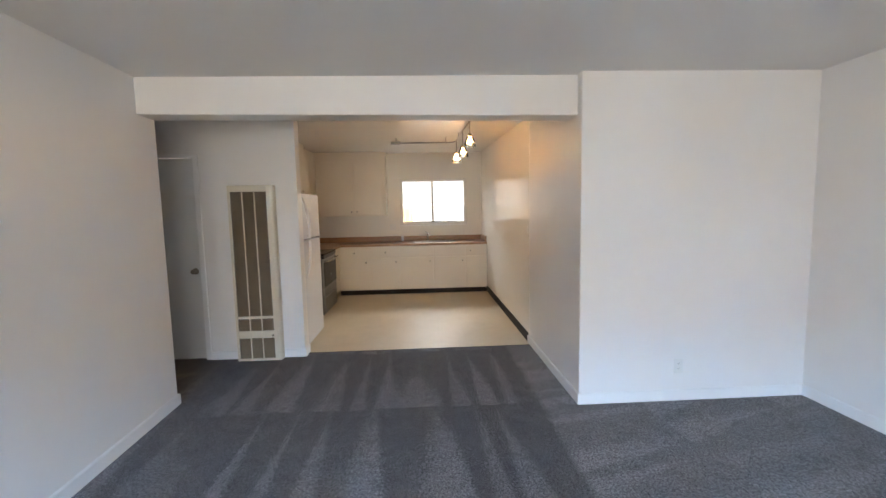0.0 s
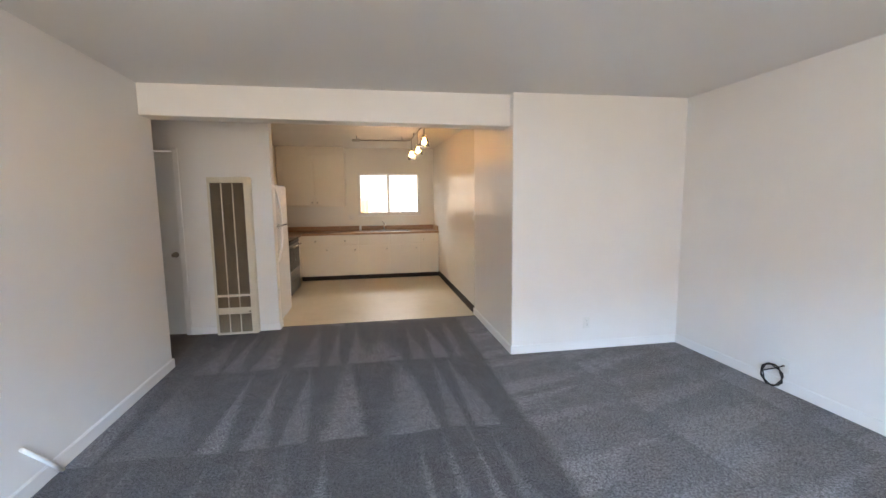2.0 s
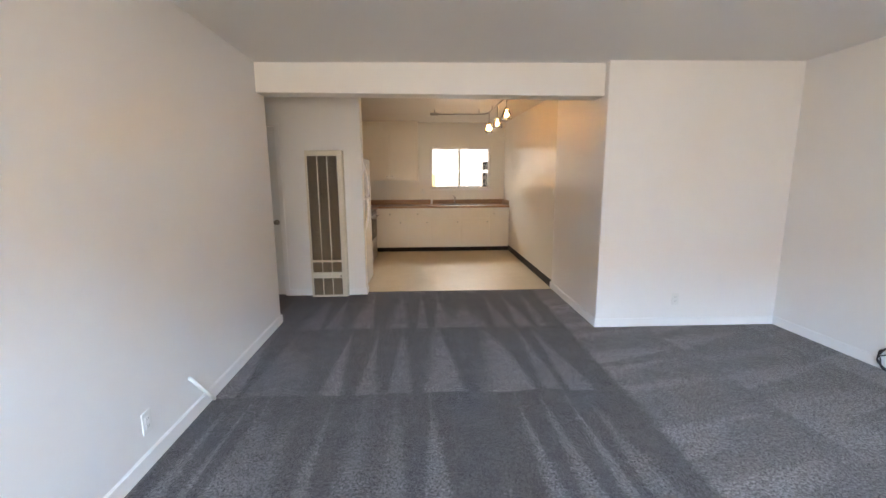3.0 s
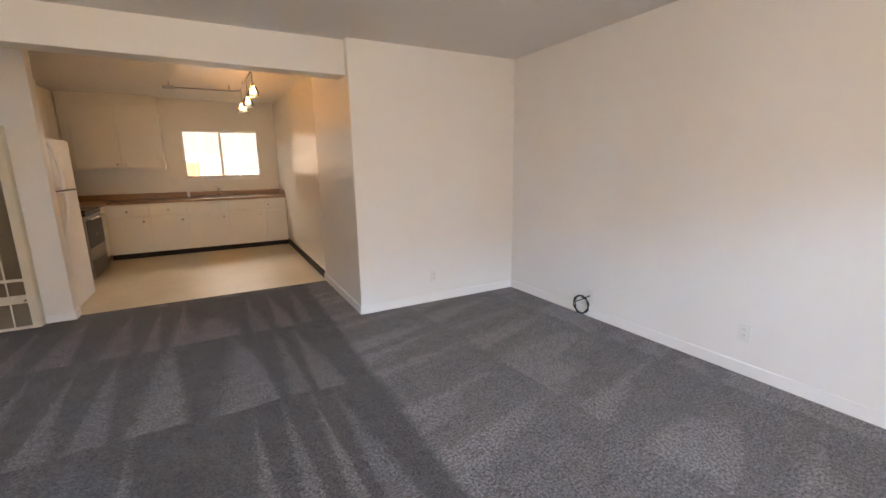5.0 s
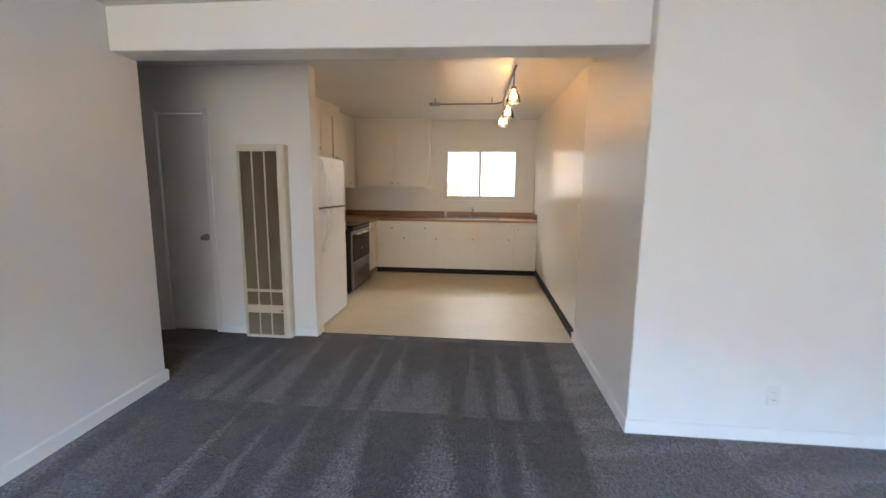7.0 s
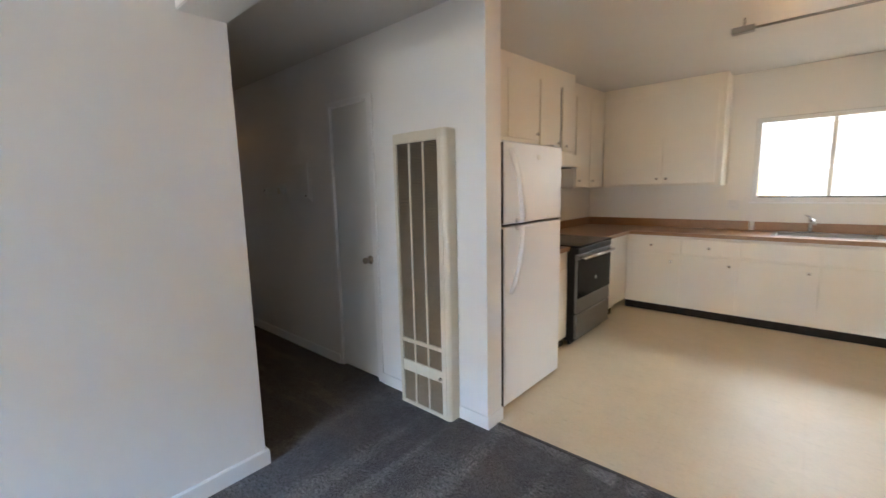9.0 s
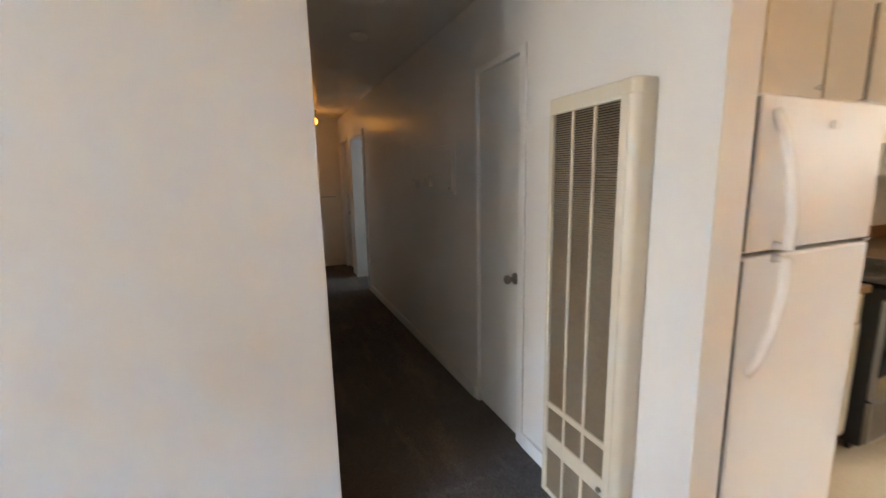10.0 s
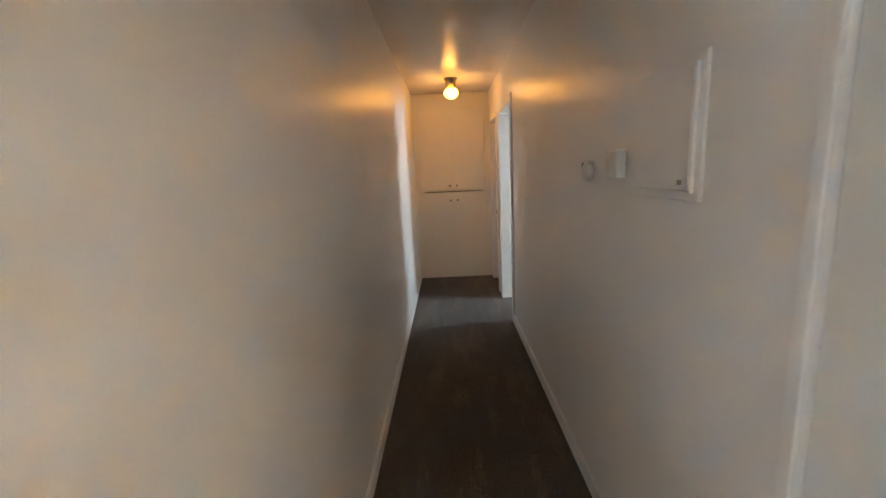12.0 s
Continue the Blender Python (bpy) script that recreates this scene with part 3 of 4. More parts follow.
            for z in zs:
                blade(bm, gx0 + w * k, yf + 0.009, z)
            ob = part(nm, bm, SLAT, h)
            ob["kind"] = "stuff"
    return h


wall_furnace()

# ---- kitchen: refrigerator ----
FX = -1.155


def refrigerator():
    y0, y1, top, split = 4.480, 5.240, 1.702, 1.190
    f = thing("refrigerator", (-1.5, (y0 + y1) / 2, 0), "white top-freezer refrigerator with curved handles", "refrigerator")
    part("body", box_bm(-1.93, y0 + 0.004, 0.03, FX - 0.075, y1 - 0.004, top - 0.006, bevel=0.006), FRIDGE, f)
    part("gasket", box_bm(FX - 0.075, y0 + 0.012, 0.10, FX - 0.062, y1 - 0.012, top - 0.012), SLOT, f, "dark door gasket")
    part("kick_plate", box_bm(FX - 0.09, y0 + 0.02, -0.006, FX - 0.075, y1 - 0.02, 0.02), SLOT, f, "dark kick plate")
    for nm, z0, z1, hz in (("freezer_door", split + 0.007, top, (1.215, 1.31, 1.47, 1.59, 1.655)), ("door", 0.015, split - 0.007, (1.172, 1.07, 0.93, 0.82, 0.760))):
        bm = box_bm(FX - 0.062, y0, z0, FX, y1, z1, bevel=0.012, seg=3)
        for v in bm.verts:        # slightly crowned front
            if v.co.x > FX - 0.02:
                v.co.x += 0.014 * (1 - ((v.co.y - (y0 + y1) / 2) / 0.42) ** 2)
        d = part(nm, bm, FRIDGE, f)
        # dark strip on the door side draws the shadow gap to the wall end
        part("edge_shade", box_bm(FX - 0.064, y0 - 0.002, z0 + 0.006, FX - 0.004, y0 + 0.002, z1 - 0.012), SLOT, d, "dark strip painted as the shaded gap beside the door")
        outs = (0.050, 0.056, 0.046, 0.026, 0.004)
        ys = (y0 + 0.135, y0 + 0.125, y0 + 0.105, y0 + 0.085, y0 + 0.070)
        hb = bmesh.new()
        pts = [(FX + 0.008, ys[0] + 0.003, hz[0])] + [(FX + o, yy, z) for o, yy, z in zip(outs, ys, hz)]
        add_tube(hb, pts, [0.016, 0.017, 0.017, 0.016, 0.016, 0.014], 10)
        part("handle", hb, FRIDGE, d, "curved white plastic handle", True)
    part("hinge_cover", box_bm(FX - 0.11, y1 - 0.09, top - 0.006, FX - 0.02, y1 - 0.02, top + 0.016, bevel=0.006), FRIDGE, f)
    part("hinge", box_bm(FX - 0.05, y1 - 0.05, split - 0.006, FX + 0.006, y1 + 0.004, split + 0.006, bevel=0.002), STEEL, f, "small metal hinge")
    part("badge", box_bm(FX + 0.012, 4.86, 1.60, FX + 0.0165, 4.90, 1.63, bevel=0.002), PLASTIC, f, "small oval metal badge")
    return f


refrigerator()


# ---- kitchen: stove ----
def stove():
    y0, y1, xf = 5.77, 6.55, -1.245
    s = thing("stove", (-1.6, (y0 + y1) / 2, 0), "stainless steel and black glass electric range", "stove")
    part("body", box_bm(-1.93, y0 + 0.004, 0.04, xf - 0.03, y1 - 0.004, 0.885, bevel=0.004), BLACK, s, "black side panels")
    part("cooktop", box_bm(-1.945, y0, 0.886, xf + 0.008, y1, 0.908, bevel=0.005), GLASS_BLACK, s, "black glass cooktop")
    for cx, cy, r in ((-1.44, 5.99, 0.10), (-1.44, 6.36, 0.085), (-1.74, 5.99, 0.08), (-1.74, 6.36, 0.10)):
        bm = bmesh.new()
        add_tube(bm, [(cx + r * math.cos(a), cy + r * math.sin(a), 0.9085) for a in (2 * math.pi * k / 28 for k in range(28))], 0.0012, 4, True)
        part("burner_ring", bm, STEEL, s)
    part("control_panel", box_bm(xf - 0.03, y0 + 0.003, 0.835, xf + 0.004, y1 - 0.003, 0.884, bevel=0.005), BLACK, s)
    d = part("oven_door", box_bm(xf - 0.03, y0 + 0.006, 0.30, xf, y1 - 0.006, 0.828, bevel=0.006), STEEL, s, "brushed steel oven door")
    part("oven_glass", box_bm(xf - 0.002, y0 + 0.007, 0.435, xf + 0.004, y1 - 0.007, 0.785, bevel=0.002), GLASS_BLACK, d, "black oven glass")
    bm = bmesh.new()
    add_turned(bm, [(0, 0.019), (0.001, 0.019), (0.002, 0.017)], (xf + 0.004, 6.17, 0.575), (1, 0, 0), 18)
    part("badge", bm, STEEL, d, "small round metal badge")
    bm = bmesh.new()
    add_tube(bm, [(xf + 0.045, y0 + 0.04, 0.80), (xf + 0.055, (y0 + y1) / 2, 0.80), (xf + 0.045, y1 - 0.04, 0.80)], 0.014, 12)
    for yy in (y0 + 0.06, y1 - 0.06):
        add_box(bm, xf - 0.002, yy - 0.012, 0.79, xf + 0.045, yy + 0.012, 0.81)
    part("handle", bm, CHROME, d, "bright steel bar handle", True)
    w = part("drawer", box_bm(xf - 0.03, y0 + 0.006, 0.065, xf, y1 - 0.006, 0.288, bevel=0.006), STEEL, s, "brushed steel storage drawer")
    part("drawer_gap", box_bm(xf - 0.03, y0 + 0.008, 0.289, xf - 0.012, y1 - 0.008, 0.299), BLACK, s)
    part("toe_panel", box_bm(xf - 0.09, y0 + 0.02, 0.0, xf - 0.07, y1 - 0.02, 0.064), BLACK, s)
    return s


stove()


# ---- kitchen: cabinets ----
def cup_knob(parent, at, axis):
    bm = bmesh.new()
    add_turned(bm, [(0, 0.010), (0.006, 0.007), (0.012, 0.007), (0.016, 0.015), (0.022, 0.016), (0.026, 0.010), (0.027, 0.001)], at, axis, 12)
    return part("knob", bm, CHROME, parent, "small chrome knob", True)


FY = 7.37                     # face of the north base cabinets
CX = -1.35                    # face of the west base cabinets


def base_north(x0, x1, dknob, kknob, drawer=True):
    c = thing("base_cabinet", ((x0 + x1) / 2, 7.7, 0), "cream painted base cabinet with drawer and door", "cabinet", "north base cabinets")
    part("body", box_bm(x0, FY, 0.078, x1, KN - 0.001, 0.858), CABINET, c)
    part("toe_kick", box_bm(x0, FY + 0.004, -0.006, x1, FY + 0.014, 0.078), RUBBER, c, "black vinyl toe kick")
    g = 0.006
    dr = part("drawer", box_bm(x0 + g, FY - 0.012, 0.675, x1 - g, FY - 0.001, 0.835, bevel=0.004), CABINET, c)
    if dknob is not None:
        cup_knob(dr, (dknob, FY - 0.012, 0.75), (0, -1, 0))
    d = part("door", box_bm(x0 + g, FY - 0.012, 0.115, x1 - g, FY - 0.001, 0.650, bevel=0.004), CABINET, c)
    if kknob is not None:
        cup_knob(d, (kknob, FY - 0.012, 0.58), (0, -1, 0))
    return c


for a in ((CX, -0.785, -1.08, -0.877), (-0.785, -0.27, -0.53, -0.345), (-0.27, 0.33, None, 0.26), (0.33, 0.91, None, 0.842), (0.91, KX - 0.002, 0.985, None)):
    base_north(*a)


def base_west(y0, y1, drawer, door, CX=CX):
    c = thing("base_cabinet", (-1.6, (y0 + y1) / 2, 0), "cream painted base cabinet beside the stove", "cabinet", "west base cabinets")
    part("body", box_bm(KW + 0.001, y0, 0.078, CX, y1, 0.858), CABINET, c)
    part("toe_kick", box_bm(CX - 0.035, y0, -0.006, CX - 0.025, y1, 0.078), RUBBER, c, "black vinyl toe kick")
    if drawer:
        d = part("drawer", box_bm(CX + 0.001, y0 + 0.012, 0.725, CX + 0.018, y1 - 0.03, 0.84, bevel=0.004), CABINET, c)
        cup_knob(d, (CX + 0.018, y0 + 0.17, 0.785), (1, 0, 0))
    if door:
        d = part("door", box_bm(CX + 0.001, y0 + 0.012, 0.115, CX + 0.018, y1 - 0.03, 0.705, bevel=0.004), CABINET, c)
        cup_knob(d, (CX + 0.018, y0 + 0.06, 0.64), (1, 0, 0))


base_west(6.555, 6.98, True, True)
base_west(5.27, 5.766, False, True, CX + 0.01)
single("corner_cabinet", box_bm(KW + 0.001, 6.982, 0.09, CX - 0.002, KN - 0.002, 0.858), CABINET, "cream painted corner of the base cabinets", "cabinet")

# worktops
top = thing("worktop", (-0.3, 7.7, 0.86), "brown laminate L-shaped worktop with low backsplash", "worktop")
bm = bmesh.new()
SX0, SX1, SY0, SY1 = -0.03, 0.72, 7.50, 7.90      # sink cut-out
for a in ((KW, 7.335, SX0, KN), (SX1, 7.335, KX, KN), (SX0, 7.335, SX1, SY0), (SX0, SY1, SX1, KN), (KW, 6.555, CX + 0.035, 7.335)):
    add_box(bm, a[0], a[1], 0.862, a[2], a[3], 0.900)
part("slab", bm, LAMINATE, top)
part("backsplash", box_bm(KW + 0.02, KN - 0.02, 0.901, -0.27, KN, 1.0, bevel=0.003), LAMINATE, top)
part("backsplash", box_bm(-0.225, KN - 0.02, 0.901, KX - 0.02, KN, 0.995, bevel=0.003), LAMINATE, top)
part("backsplash", box_bm(KW, 6.555, 0.901, KW + 0.02, KN, 1.0, bevel=0.003), LAMINATE, top)
part("backsplash", box_bm(KX - 0.02, 7.40, 0.901, KX, KN - 0.02, 0.995, bevel=0.003), LAMINATE, top)
part("joint_cover", box_bm(-0.268, KN - 0.022, 0.901, -0.227, KN - 0.001, 1.01, bevel=0.003), PLASTIC, top, "white strip covering the backsplash joint")
top = thing("worktop_small", (-1.6, 5.55, 0.86), "short brown laminate worktop between refrigerator and stove", "worktop")
part("slab", box_bm(KW, 5.27, 0.862, CX + 0.035, 5.767, 0.900, bevel=0.003), LAMINATE, top)
part("backsplash", box_bm(KW, 5.27, 0.901, KW + 0.02, 5.767, 1.0, bevel=0.003), LAMINATE, top)

# sink and tap
sk = thing("sink", (0.35, 7.7, 0.9), "drop-in stainless steel kitchen sink", "sink")
bm = bmesh.new()
for a in ((SX0 - 0.02, SY0 - 0.02, SX1 + 0.02, SY0 + 0.015), (SX0 - 0.02, SY1 - 0.06, SX1 + 0.02, SY1 + 0.02), (SX0 - 0.02, SY0 + 0.015, SX0 + 0.015, SY1 - 0.06), (SX1 - 0.015, SY0 + 0.015, SX1 + 0.02, SY1 - 0.06)):
    add_box(bm, a[0], a[1], 0.901, a[2], a[3], 0.906)
part("rim", bm, STEEL, sk)
bm = bmesh.new()
b0, b1, c0, c1_ = SX0 + 0.012, SX1 - 0.012, SY0 + 0.012, SY1 - 0.058
for a in ((b0, c0, 0.73, b1, c1_, 0.735), (b0, c0, 0.735, b0 + 0.004, c1_, 0.90), (b1 - 0.004, c0, 0.735, b1, c1_, 0.90), (b0, c0, 0.735, b1, c0 + 0.004, 0.90), (b0, c1_ - 0.004, 0.735, b1, c1_, 0.90)):
    add_box(bm, *a)
part("basin", bm, STEEL, sk)
tap = thing("faucet", (0.235, 7.875, 0.906), "chrome kitchen faucet with swivel spout", "faucet")
part("base_plate", box_bm(0.135, 7.85, 0.906, 0.335, 7.90, 0.918, bevel=0.005), CHROME, tap)
bm = bmesh.new()
add_tube(bm, [(0.235, 7.875, 0.918), (0.235, 7.875, 1.02), (0.24, 7.85, 1.045), (0.25, 7.80, 1.05), (0.26, 7.72, 1.035), (0.265, 7.68, 1.005)], [0.020, 0.016, 0.014, 0.012, 0.011, 0.011], 12)
part("spout", bm, CHROME, tap, "", True)
bm = bmesh.new()
add_tube(bm, [(0.235, 7.875, 1.03), (0.225, 7.885, 1.065), (0.19, 7.875, 1.085)], [0.014, 0.009, 0.007], 10)
part("lever", bm, CHROME, tap, "", True)

# wall cabinets
UX = -1.65                    # face of the west wall cabinets
UY = 7.69                     # face of the north wall cabinets


def wall_cabinet(box, doors, label, group, toward):
    x0, y0, z0, x1, y1, z1 = box
    c = thing("wall_cabinet", ((x0 + x1) / 2, (y0 + y1) / 2, z0), label, "cabinet", group)
    part("body", box_bm(*box), CABINET, c)
    for d0, d1, dz0, dz1, kn, kz in doors:
        if toward == "x":
            d = part("door", box_bm(x1 + 0.001, d0, dz0, x1 + 0.019, d1, dz1, bevel=0.004), CABINET, c)
            cup_knob(d, (x1 + 0.019, kn, kz), (1, 0, 0))
        else:
            d = part("door", box_bm(d0, y0 - 0.019, dz0, d1, y0 - 0.001, dz1, bevel=0.004), CABINET, c)
            cup_knob(d, (kn, y0 - 0.019, kz), (0, -1, 0))
    return c


wall_cabinet((KW + 0.001, 4.475, 1.80, UX, 5.785, ceiling_at(5.785)), [(4.74, 5.262, 1.83, 2.36, 4.80, 1.88), (5.275, 5.775, 1.83, 2.36, 5.72, 1.88)],
             "cream painted wall cabinet above the refrigerator", "west wall cabinets", "x")
oc = wall_cabinet((KW + 0.001, 5.787, 1.735, UX, 6.54, ceiling_at(6.54)), [(5.80, 6.185, 1.765, 2.36, 6.12, 1.83), (6.235, 6.53, 1.765, 2.36, 6.29, 1.81)],
                  "cream painted wall cabinet above the stove, doors apart", "west wall cabinets", "x")
# body is solid here; a black strip gives the open gap its shade
part("gap_shade", box_bm(UX + 0.0005, 6.19, 1.77, UX + 0.004, 6.23, 2.355), BLACK, oc, "black strip painted as the shade in the gap between the doors")
UX2 = -1.80                   # the corner cabinet is shallower
wall_cabinet((KW + 0.001, 6.88, 1.40, UX2, KN - 0.001, ceiling_at(KN)), [(6.895, 7.27, 1.415, 2.40, 6.95, 1.48), (7.28, 7.66, 1.415, 2.40, 7.33, 1.48)],
             "cream painted shallow wall cabinet in the kitchen corner", "west wall cabinets", "x")
nc = wall_cabinet((UX2 + 0.022, UY, 1.40, -0.53, KN - 0.001, ceiling_at(KN)), [(-1.66, -1.098, 1.43, 2.39, -1.145, 1.485), (-1.088, -0.58, 1.43, 2.39, -1.045, 1.485)],
                  "cream painted double-door wall cabinet", "north wall cabinets", "y")
part("end_stile", box_bm(-0.531, UY - 0.012, 1.395, -0.515, KN - 0.001, ceiling_at(KN) - 0.002, bevel=0.003), CABINET, nc)
hood = thing("range_hood", (-1.75, 6.16, 1.62), "slim cream range hood under the cabinet", "range hood")
bm = box_bm(KW + 0.001, 5.80, 1.612, UX + 0.035, 6.60, 1.733, bevel=0.004)
part("canopy", bm, CABINET, hood)
part("filter", box_bm(KW + 0.04, 5.84, 1.605, UX - 0.03, 6.56, 1.6115), SLOT, hood, "dark metal grease filter")


# ---- lights ----
def track_light():
    f = thing("track_light", (0.2, 5.9, ceiling_at(5.9)), "bent steel ceiling rail with three clear glass pendants", "ceiling light")
    pts = [(-0.23, 5.92, 2.43), (0.20, 5.92, 2.43), (0.52, 5.92, 2.43), (0.60, 5.88, 2.43), (0.635, 5.78, 2.43), (0.645, 5.4, 2.43), (0.655, 5.0, 2.43), (0.68, 4.35, 2.43)]
    bm = bmesh.new()
    add_tube(bm, pts, 0.009, 8)
    part("rail", bm, STEEL, f, "bent brushed steel rail", True)
    bm = bmesh.new()
    add_tube(bm, [(-0.23, 5.945, 2.44), (0.20, 5.945, 2.44), (0.50, 5.945, 2.44)], 0.004, 8)
    part("wire", bm, STEEL, f)
    part("end_feed", box_bm(-0.27, 5.895, 2.41, -0.14, 5.955, 2.45, bevel=0.006), STEEL, f, "steel end feed box")
    for x, y in ((-0.20, 5.92), (0.50, 5.92), (0.643, 5.5), (0.67, 4.55)):
        bm = bmesh.new()
        add_tube(bm, [(x, y, 2.43), (x, y, ceiling_at(y))], 0.006, 8)
        part("standoff", bm, STEEL, f)
    for x, y, z in ((0.632, 5.72, 2.185), (0.655, 5.08, 2.18), (0.675, 4.52, 2.215)):
        bm = bmesh.new()
        add_tube(bm, [(x, y, 2.43), (x, y, z + 0.075)], 0.006, 8)
        p = part("stem", bm, STEEL, f, "", True)
        bm = bmesh.new()
        add_turned(bm, [(0, 0.008), (0.004, 0.024), (0.03, 0.024), (0.036, 0.020)], (x, y, z + 0.09), (0, 0, -1), 14)
        part("socket", bm, BRONZE, p, "dark metal lamp socket", True)
        bm = bmesh.new()
        add_turned(bm, [(0, 0.014), (0.02, 0.016), (0.045, 0.028), (0.065, 0.031), (0.085, 0.024), (0.095, 0.008), (0.096, 0.001)], (x, y, z + 0.055), (0, 0, -1), 16)
        part("bulb", bm, BULB, p, "glowing warm bulb", True)
        bm = bmesh.new()
        prof = [(0.0, 0.026), (0.03, 0.040), (0.09, 0.062), (0.13, 0.066)]
        rings = []
        for hh, r in prof:
            rings.append([bm.verts.new((x + r * math.cos(2 * math.pi * k / 20), y + r * math.sin(2 * math.pi * k / 20), z + 0.07 - hh)) for k in range(20)])
        for A, B in zip(rings, rings[1:]):
            for k in range(20):
                bm.faces.new((A[k], A[(k + 1) % 20], B[(k + 1) % 20], B[k]))
        bmesh.ops.solidify(bm, geom=bm.faces[:], thickness=0.002)
        g = part("shade", bm, CLEAR_GLASS, p, "clear glass cone shade", True)
        g.visible_shadow = False
    return f


track_light()

hl = thing("hall_ceiling_light", (-6.69, 3.74, HH), "small glowing glass globe on the hall ceiling", "ceiling light")
bm = bmesh.new()
add_turned(bm, [(0, 0.075), (0.012, 0.075), (0.024, 0.058), (0.105, 0.050)], (-6.69, 3.74, HH), (0, 0, -1), 20)
part("base", bm, BRONZE, hl, "metal base", True)
bm = bmesh.new()
add_turned(bm, [(0, 0.048), (0.012, 0.064), (0.038, 0.080), (0.064, 0.077), (0.090, 0.058), (0.108, 0.030), (0.114, 0.002)], (-6.69, 3.74, HH - 0.105), (0, 0, -1), 20)
part("globe", bm, GLOBE, hl, "glowing warm glass globe", True).visible_shadow = False

# ---- small wall fittings ----


def plate(name, centre, normal, label, kind, w=0.07, h=0.115, category="socket"):
    """A wall plate; normal is one of x, -x, y, -y."""
    cx, cy, cz = centre
    t = thing(name, centre, label, category)
    s = -1 if normal[0] == "-" else 1

    def slab(u0, z0, u1, z1, d0, d1, bev, nm, mat, parent, lab=""):
        a, b = sorted((s * d0, s * d1))
        if normal[-1] == "y":
            bm = box_bm(cx + u0, cy + a, cz + z0, cx + u1, cy + b, cz + z1, bevel=bev)
        else:
            bm = box_bm(cx + a, cy + u0, cz + z0, cx + b, cy + u1, cz + z1, bevel=bev)
        return part(nm, bm, mat, parent, lab)
    p = slab(-w / 2, -h / 2, w / 2, h / 2, 0, 0.006, 0.002, "plate", PLASTIC, t)
    if kind == "outlet":
        for z in (-0.02, 0.02):
            f = slab(-0.017, z - 0.014, 0.017, z + 0.014, 0.0061, 0.009, 0.001, "receptacle", PLASTIC, p)
            for u in (-0.007, 0.005):
                slab(u, z - 0.004, u + 0.002, z + 0.006, 0.0091, 0.0096, 0, "slot", SLOT, p)
    elif kind == "switch":
        slab(-0.006, -0.012, 0.006, 0.012, 0.0061, 0.016, 0.002, "toggle", PLASTIC, p)
    elif kind == "coax":
        slab(-0.006, -0.006, 0.006, 0.006, 0.0061, 0.018, 0.001, "connector", BRONZE, p)
    return t


plate("wall_outlet", (2.057, STUB, 0.267), "-y", "white duplex wall outlet low on the wall", "outlet")
plate("wall_outlet", (east_x(0.57), 0.57, 0.283), "-x", "white duplex wall outlet low on the wall", "outlet", 0.08, 0.12)
plate("wall_outlet", (west_x(1.115), 1.115, 0.232), "x", "white duplex wall outlet low on the wall", "outlet", 0.07, 0.115)
plate("cable_plate", (east_x(1.815), 1.815, 0.190), "-x", "white wall plate with cable connector", "coax", 0.07, 0.11, "cable outlet")
plate("wall_outlet", (-0.43, KN, 1.175), "-y", "white wall outlet above the backsplash", "outlet", 0.115, 0.115)
plate("light_switch", (-2.118, CY, 1.212), "y", "white light switch on the hall wall", "switch", 0.075, 0.118, "switch")
plate("light_switch", (-6.66, NY, 1.30), "-y", "light switch beside the doorway", "switch", 0.07, 0.115, "switch")
plate("light_switch", (KX, 4.445, 1.255), "-x", "small narrow switch plate on the kitchen wall", "switch", 0.035, 0.08, "switch")

# coiled cable
bm = bmesh.new()
CW = east_x(1.86)
pts = []
for k in range(64):
    a = 2 * math.pi * k / 21
    r = 0.082 + 0.006 * math.sin(k * 1.7)
    pts.append((CW - 0.030 - 0.010 * math.sin(k * 0.37), 1.888 + r * math.cos(a), 0.094 + r * math.sin(a)))
pts += [(CW - 0.028, 1.845, 0.165), (CW - 0.022, 1.825, 0.182), (CW - 0.018, 1.815, 0.190)]
add_tube(bm, pts, 0.0052, 6)
single("coiled_cable", bm, CABLE, "coil of black coaxial cable at the baseboard", "cable", smooth=True)

# white rod leaning on the baseboard
bm = bmesh.new()
add_tube(bm, [(west_x(1.74) + 0.026, 1.74, 0.004), (west_x(1.665) + 0.026, 1.665, 0.09), (west_x(1.51) + 0.012, 1.51, 0.268)], 0.011, 8)
single("cable_cover", bm, PLASTIC, "short white plastic cable cover leaning on the wall", "cable cover", smooth=True)

# thermostat and chime
th = thing("thermostat", (-3.33, NY, 1.445), "white wall thermostat in the hall", "thermostat")
part("base", box_bm(-3.45, NY - 0.016, 1.412, -3.366, NY, 1.466, bevel=0.003), HEATER, th, "beige base plate")
part("cover", box_bm(-3.365, NY - 0.036, 1.398, -3.30, NY - 0.001, 1.49, bevel=0.006), PLASTIC, th)
dc = thing("door_chime", (-3.67, NY, 1.43), "small round white chime on the hall wall", "chime")
bm = bmesh.new()
add_turned(bm, [(0, 0.040), (0.018, 0.040), (0.026, 0.032), (0.028, 0.001)], (-3.65, NY, 1.42), (0, -1, 0), 20)
part("cover", bm, PLASTIC, dc, "", True)
part("sensor", box_bm(-3.715, NY - 0.016, 1.437, -3.695, NY, 1.455, bevel=0.002), SLOT, dc, "small dark sensor")

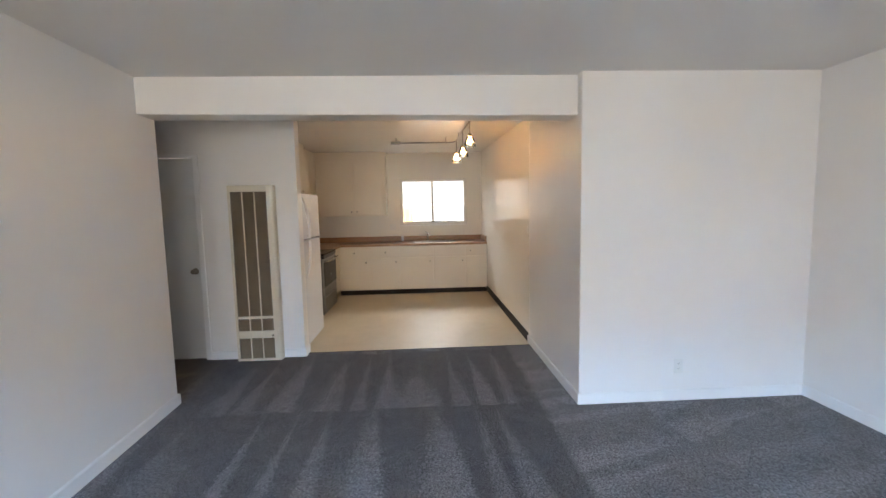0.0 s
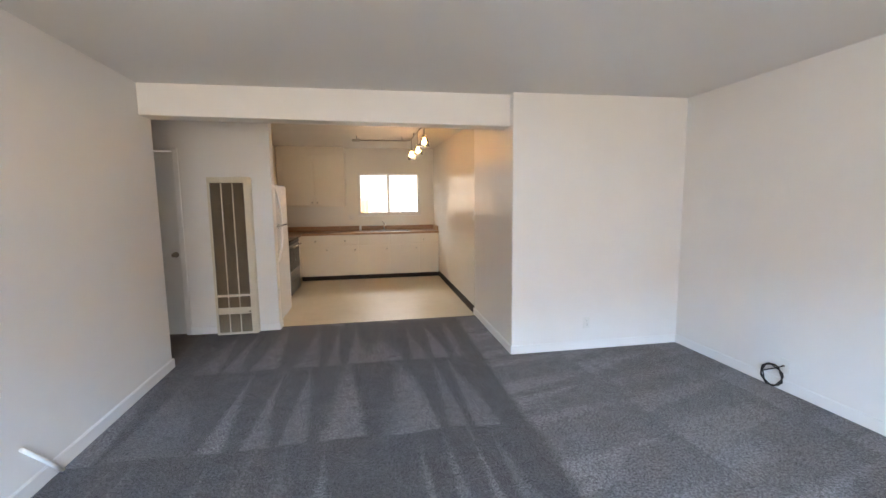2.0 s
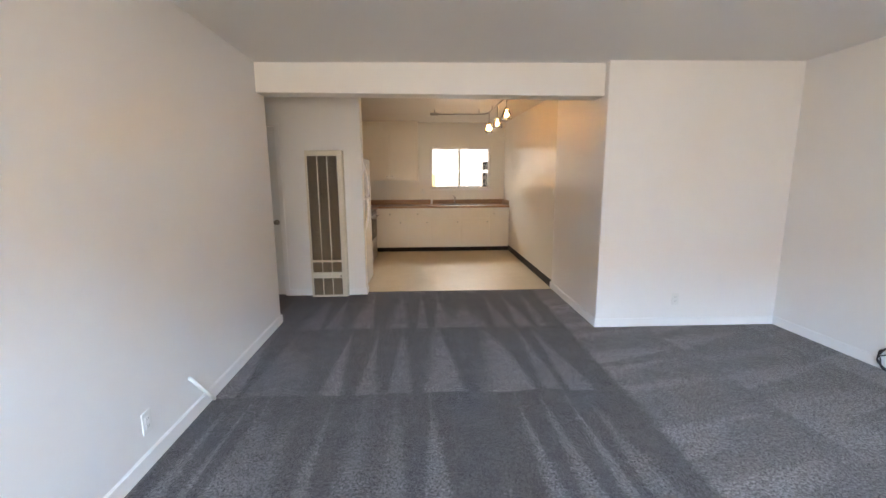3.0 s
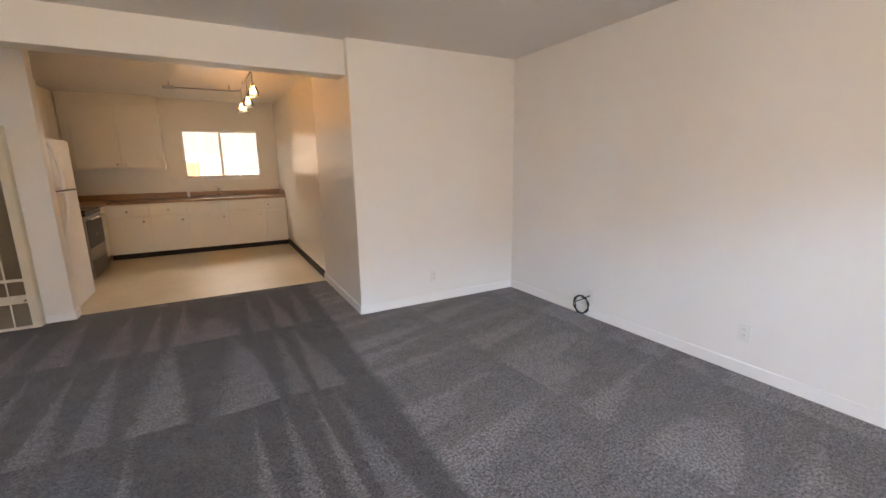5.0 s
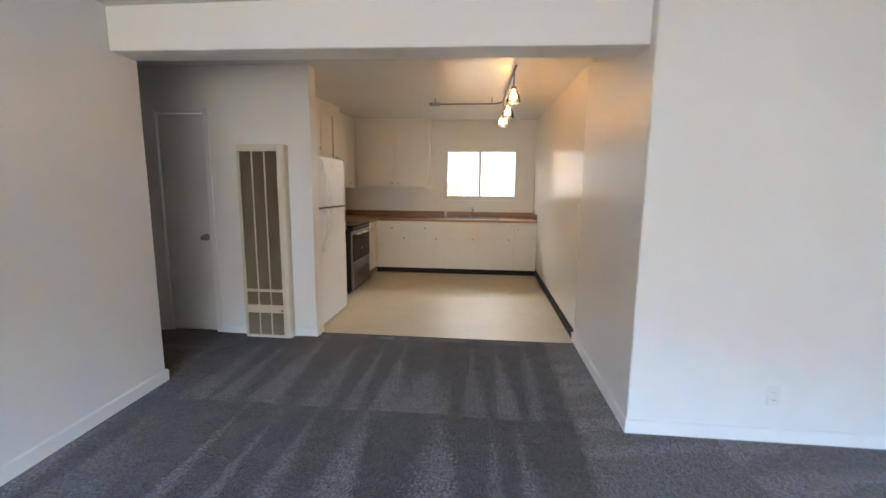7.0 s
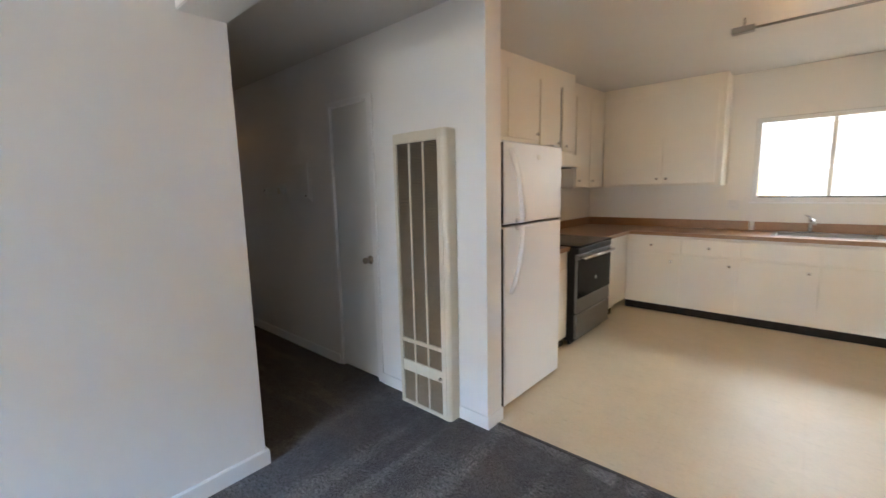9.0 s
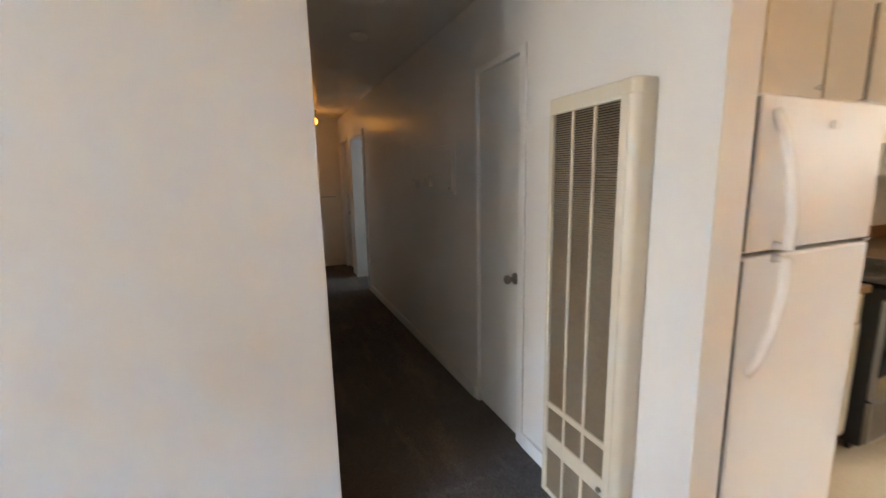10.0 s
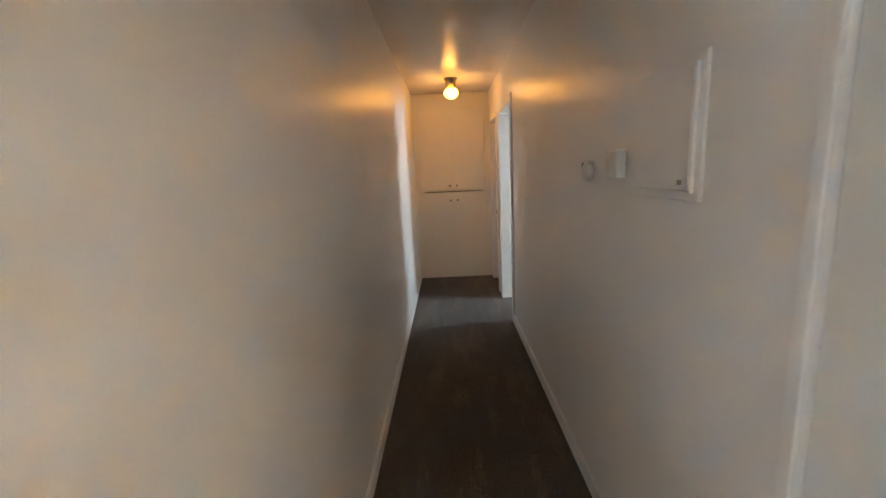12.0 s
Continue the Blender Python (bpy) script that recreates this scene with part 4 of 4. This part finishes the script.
# breaker panel
bp = thing("breaker_panel", (-3.07, NY, 1.52), "white painted electrical panel cover on the hall wall", "electrical panel")
part("cover", box_bm(-3.26, NY - 0.010, 1.345, -2.885, NY, 1.685, bevel=0.003), WALL, bp)
part("door", box_bm(-3.235, NY - 0.017, 1.37, -2.92, NY - 0.0101, 1.66, bevel=0.003), WALL, bp)
part("edge_strip", box_bm(-2.917, NY - 0.020, 1.365, -2.906, NY - 0.0101, 1.665, bevel=0.003), TRIM, bp, "raised white edge")
part("latch", box_bm(-2.962, NY - 0.022, 1.385, -2.945, NY - 0.0171, 1.397, bevel=0.001), BRONZE, bp, "small latch")

# ---- outside ----
structure("ground", box_bm(-60, -60, -0.30, 60, 60, -0.15), CONCRETE, "pale concrete paving outside", "ground")
structure("roof", box_bm(-8.4, SY - T - 0.35, 2.668, EX + 0.4, KN + 0.5, 2.80), ROOFING, "flat grey roof with short eaves", "roof")


def neighbour(y, x0, x1):
    b = thing("neighbour_building", ((x0 + x1) / 2, y, -0.15), "sunlit pale stucco building beyond the kitchen window", "building")
    part("wall", box_bm(x0, y, -0.15, x1, y + 5, 5.4), STUCCO, b)
    part("roof", box_bm(x0 - 0.5, y - 0.5, 5.401, x1 + 0.5, y + 5.5, 5.65, bevel=0.02), ROOFING, b)
    for x in (-3.2, 1.6, 5.0):
        for z in (0.9, 3.4):
            w = part("window", box_bm(x, y - 0.03, z, x + 1.4, y - 0.001, z + 1.2, bevel=0.005), PLASTIC, b)
            part("pane", box_bm(x + 0.06, y - 0.034, z + 0.06, x + 1.34, y - 0.0301, z + 1.14), GLASS_BLACK, w)
    return b


neighbour(14.5, -12, 12)
# unseen block, added to keep low sky light off the upper living room walls
south = thing("neighbour_building", (0, -15, -0.15), "unseen long low stucco block added across the yard to screen the low sky", "building")
part("wall", box_bm(-30, -20, -0.15, 30, -15, 4.2), STUCCO, south)
part("roof", box_bm(-30.4, -20.4, 4.201, 30.4, -14.6, 4.4, bevel=0.02), ROOFING, south)
fc = thing("wooden_fence", (0, 11.5, -0.15), "low orange wooden fence in the sun", "fence")
for k in range(38):
    x = -5 + 0.13 * k
    part("board", box_bm(x, 11.5, -0.15, x + 0.11, 11.52, 1.54 + 0.01 * (k % 3)), FENCE_WOOD, fc)
for z in (0.2, 1.0):
    part("rail", box_bm(-5, 11.521, z, -0.08, 11.56, z + 0.09), FENCE_WOOD, fc)

pg = thing("white_trellis", (0.2, 11.1, -0.15), "white painted garden trellis in the sun", "trellis")
for x in (-0.75, -0.1, 0.75, 1.6):
    part("post", box_bm(x, 11.1, -0.15, x + 0.07, 11.17, 2.6, bevel=0.004), TRIM, pg)
for z in (1.60, 2.30):
    part("rail", box_bm(-1.2, 11.06, z, 2.0, 11.099, z + 0.07, bevel=0.004), TRIM, pg)

# smoke alarm on the hall ceiling
sa = thing("smoke_alarm", (-3.36, 3.74, HH), "round white smoke alarm on the hall ceiling", "smoke alarm")
bm = bmesh.new()
add_turned(bm, [(0, 0.062), (0.012, 0.062), (0.026, 0.052), (0.030, 0.030), (0.031, 0.001)], (-3.36, 3.74, HH), (0, 0, -1), 20)
part("cover", bm, PLASTIC, sa, "", True)
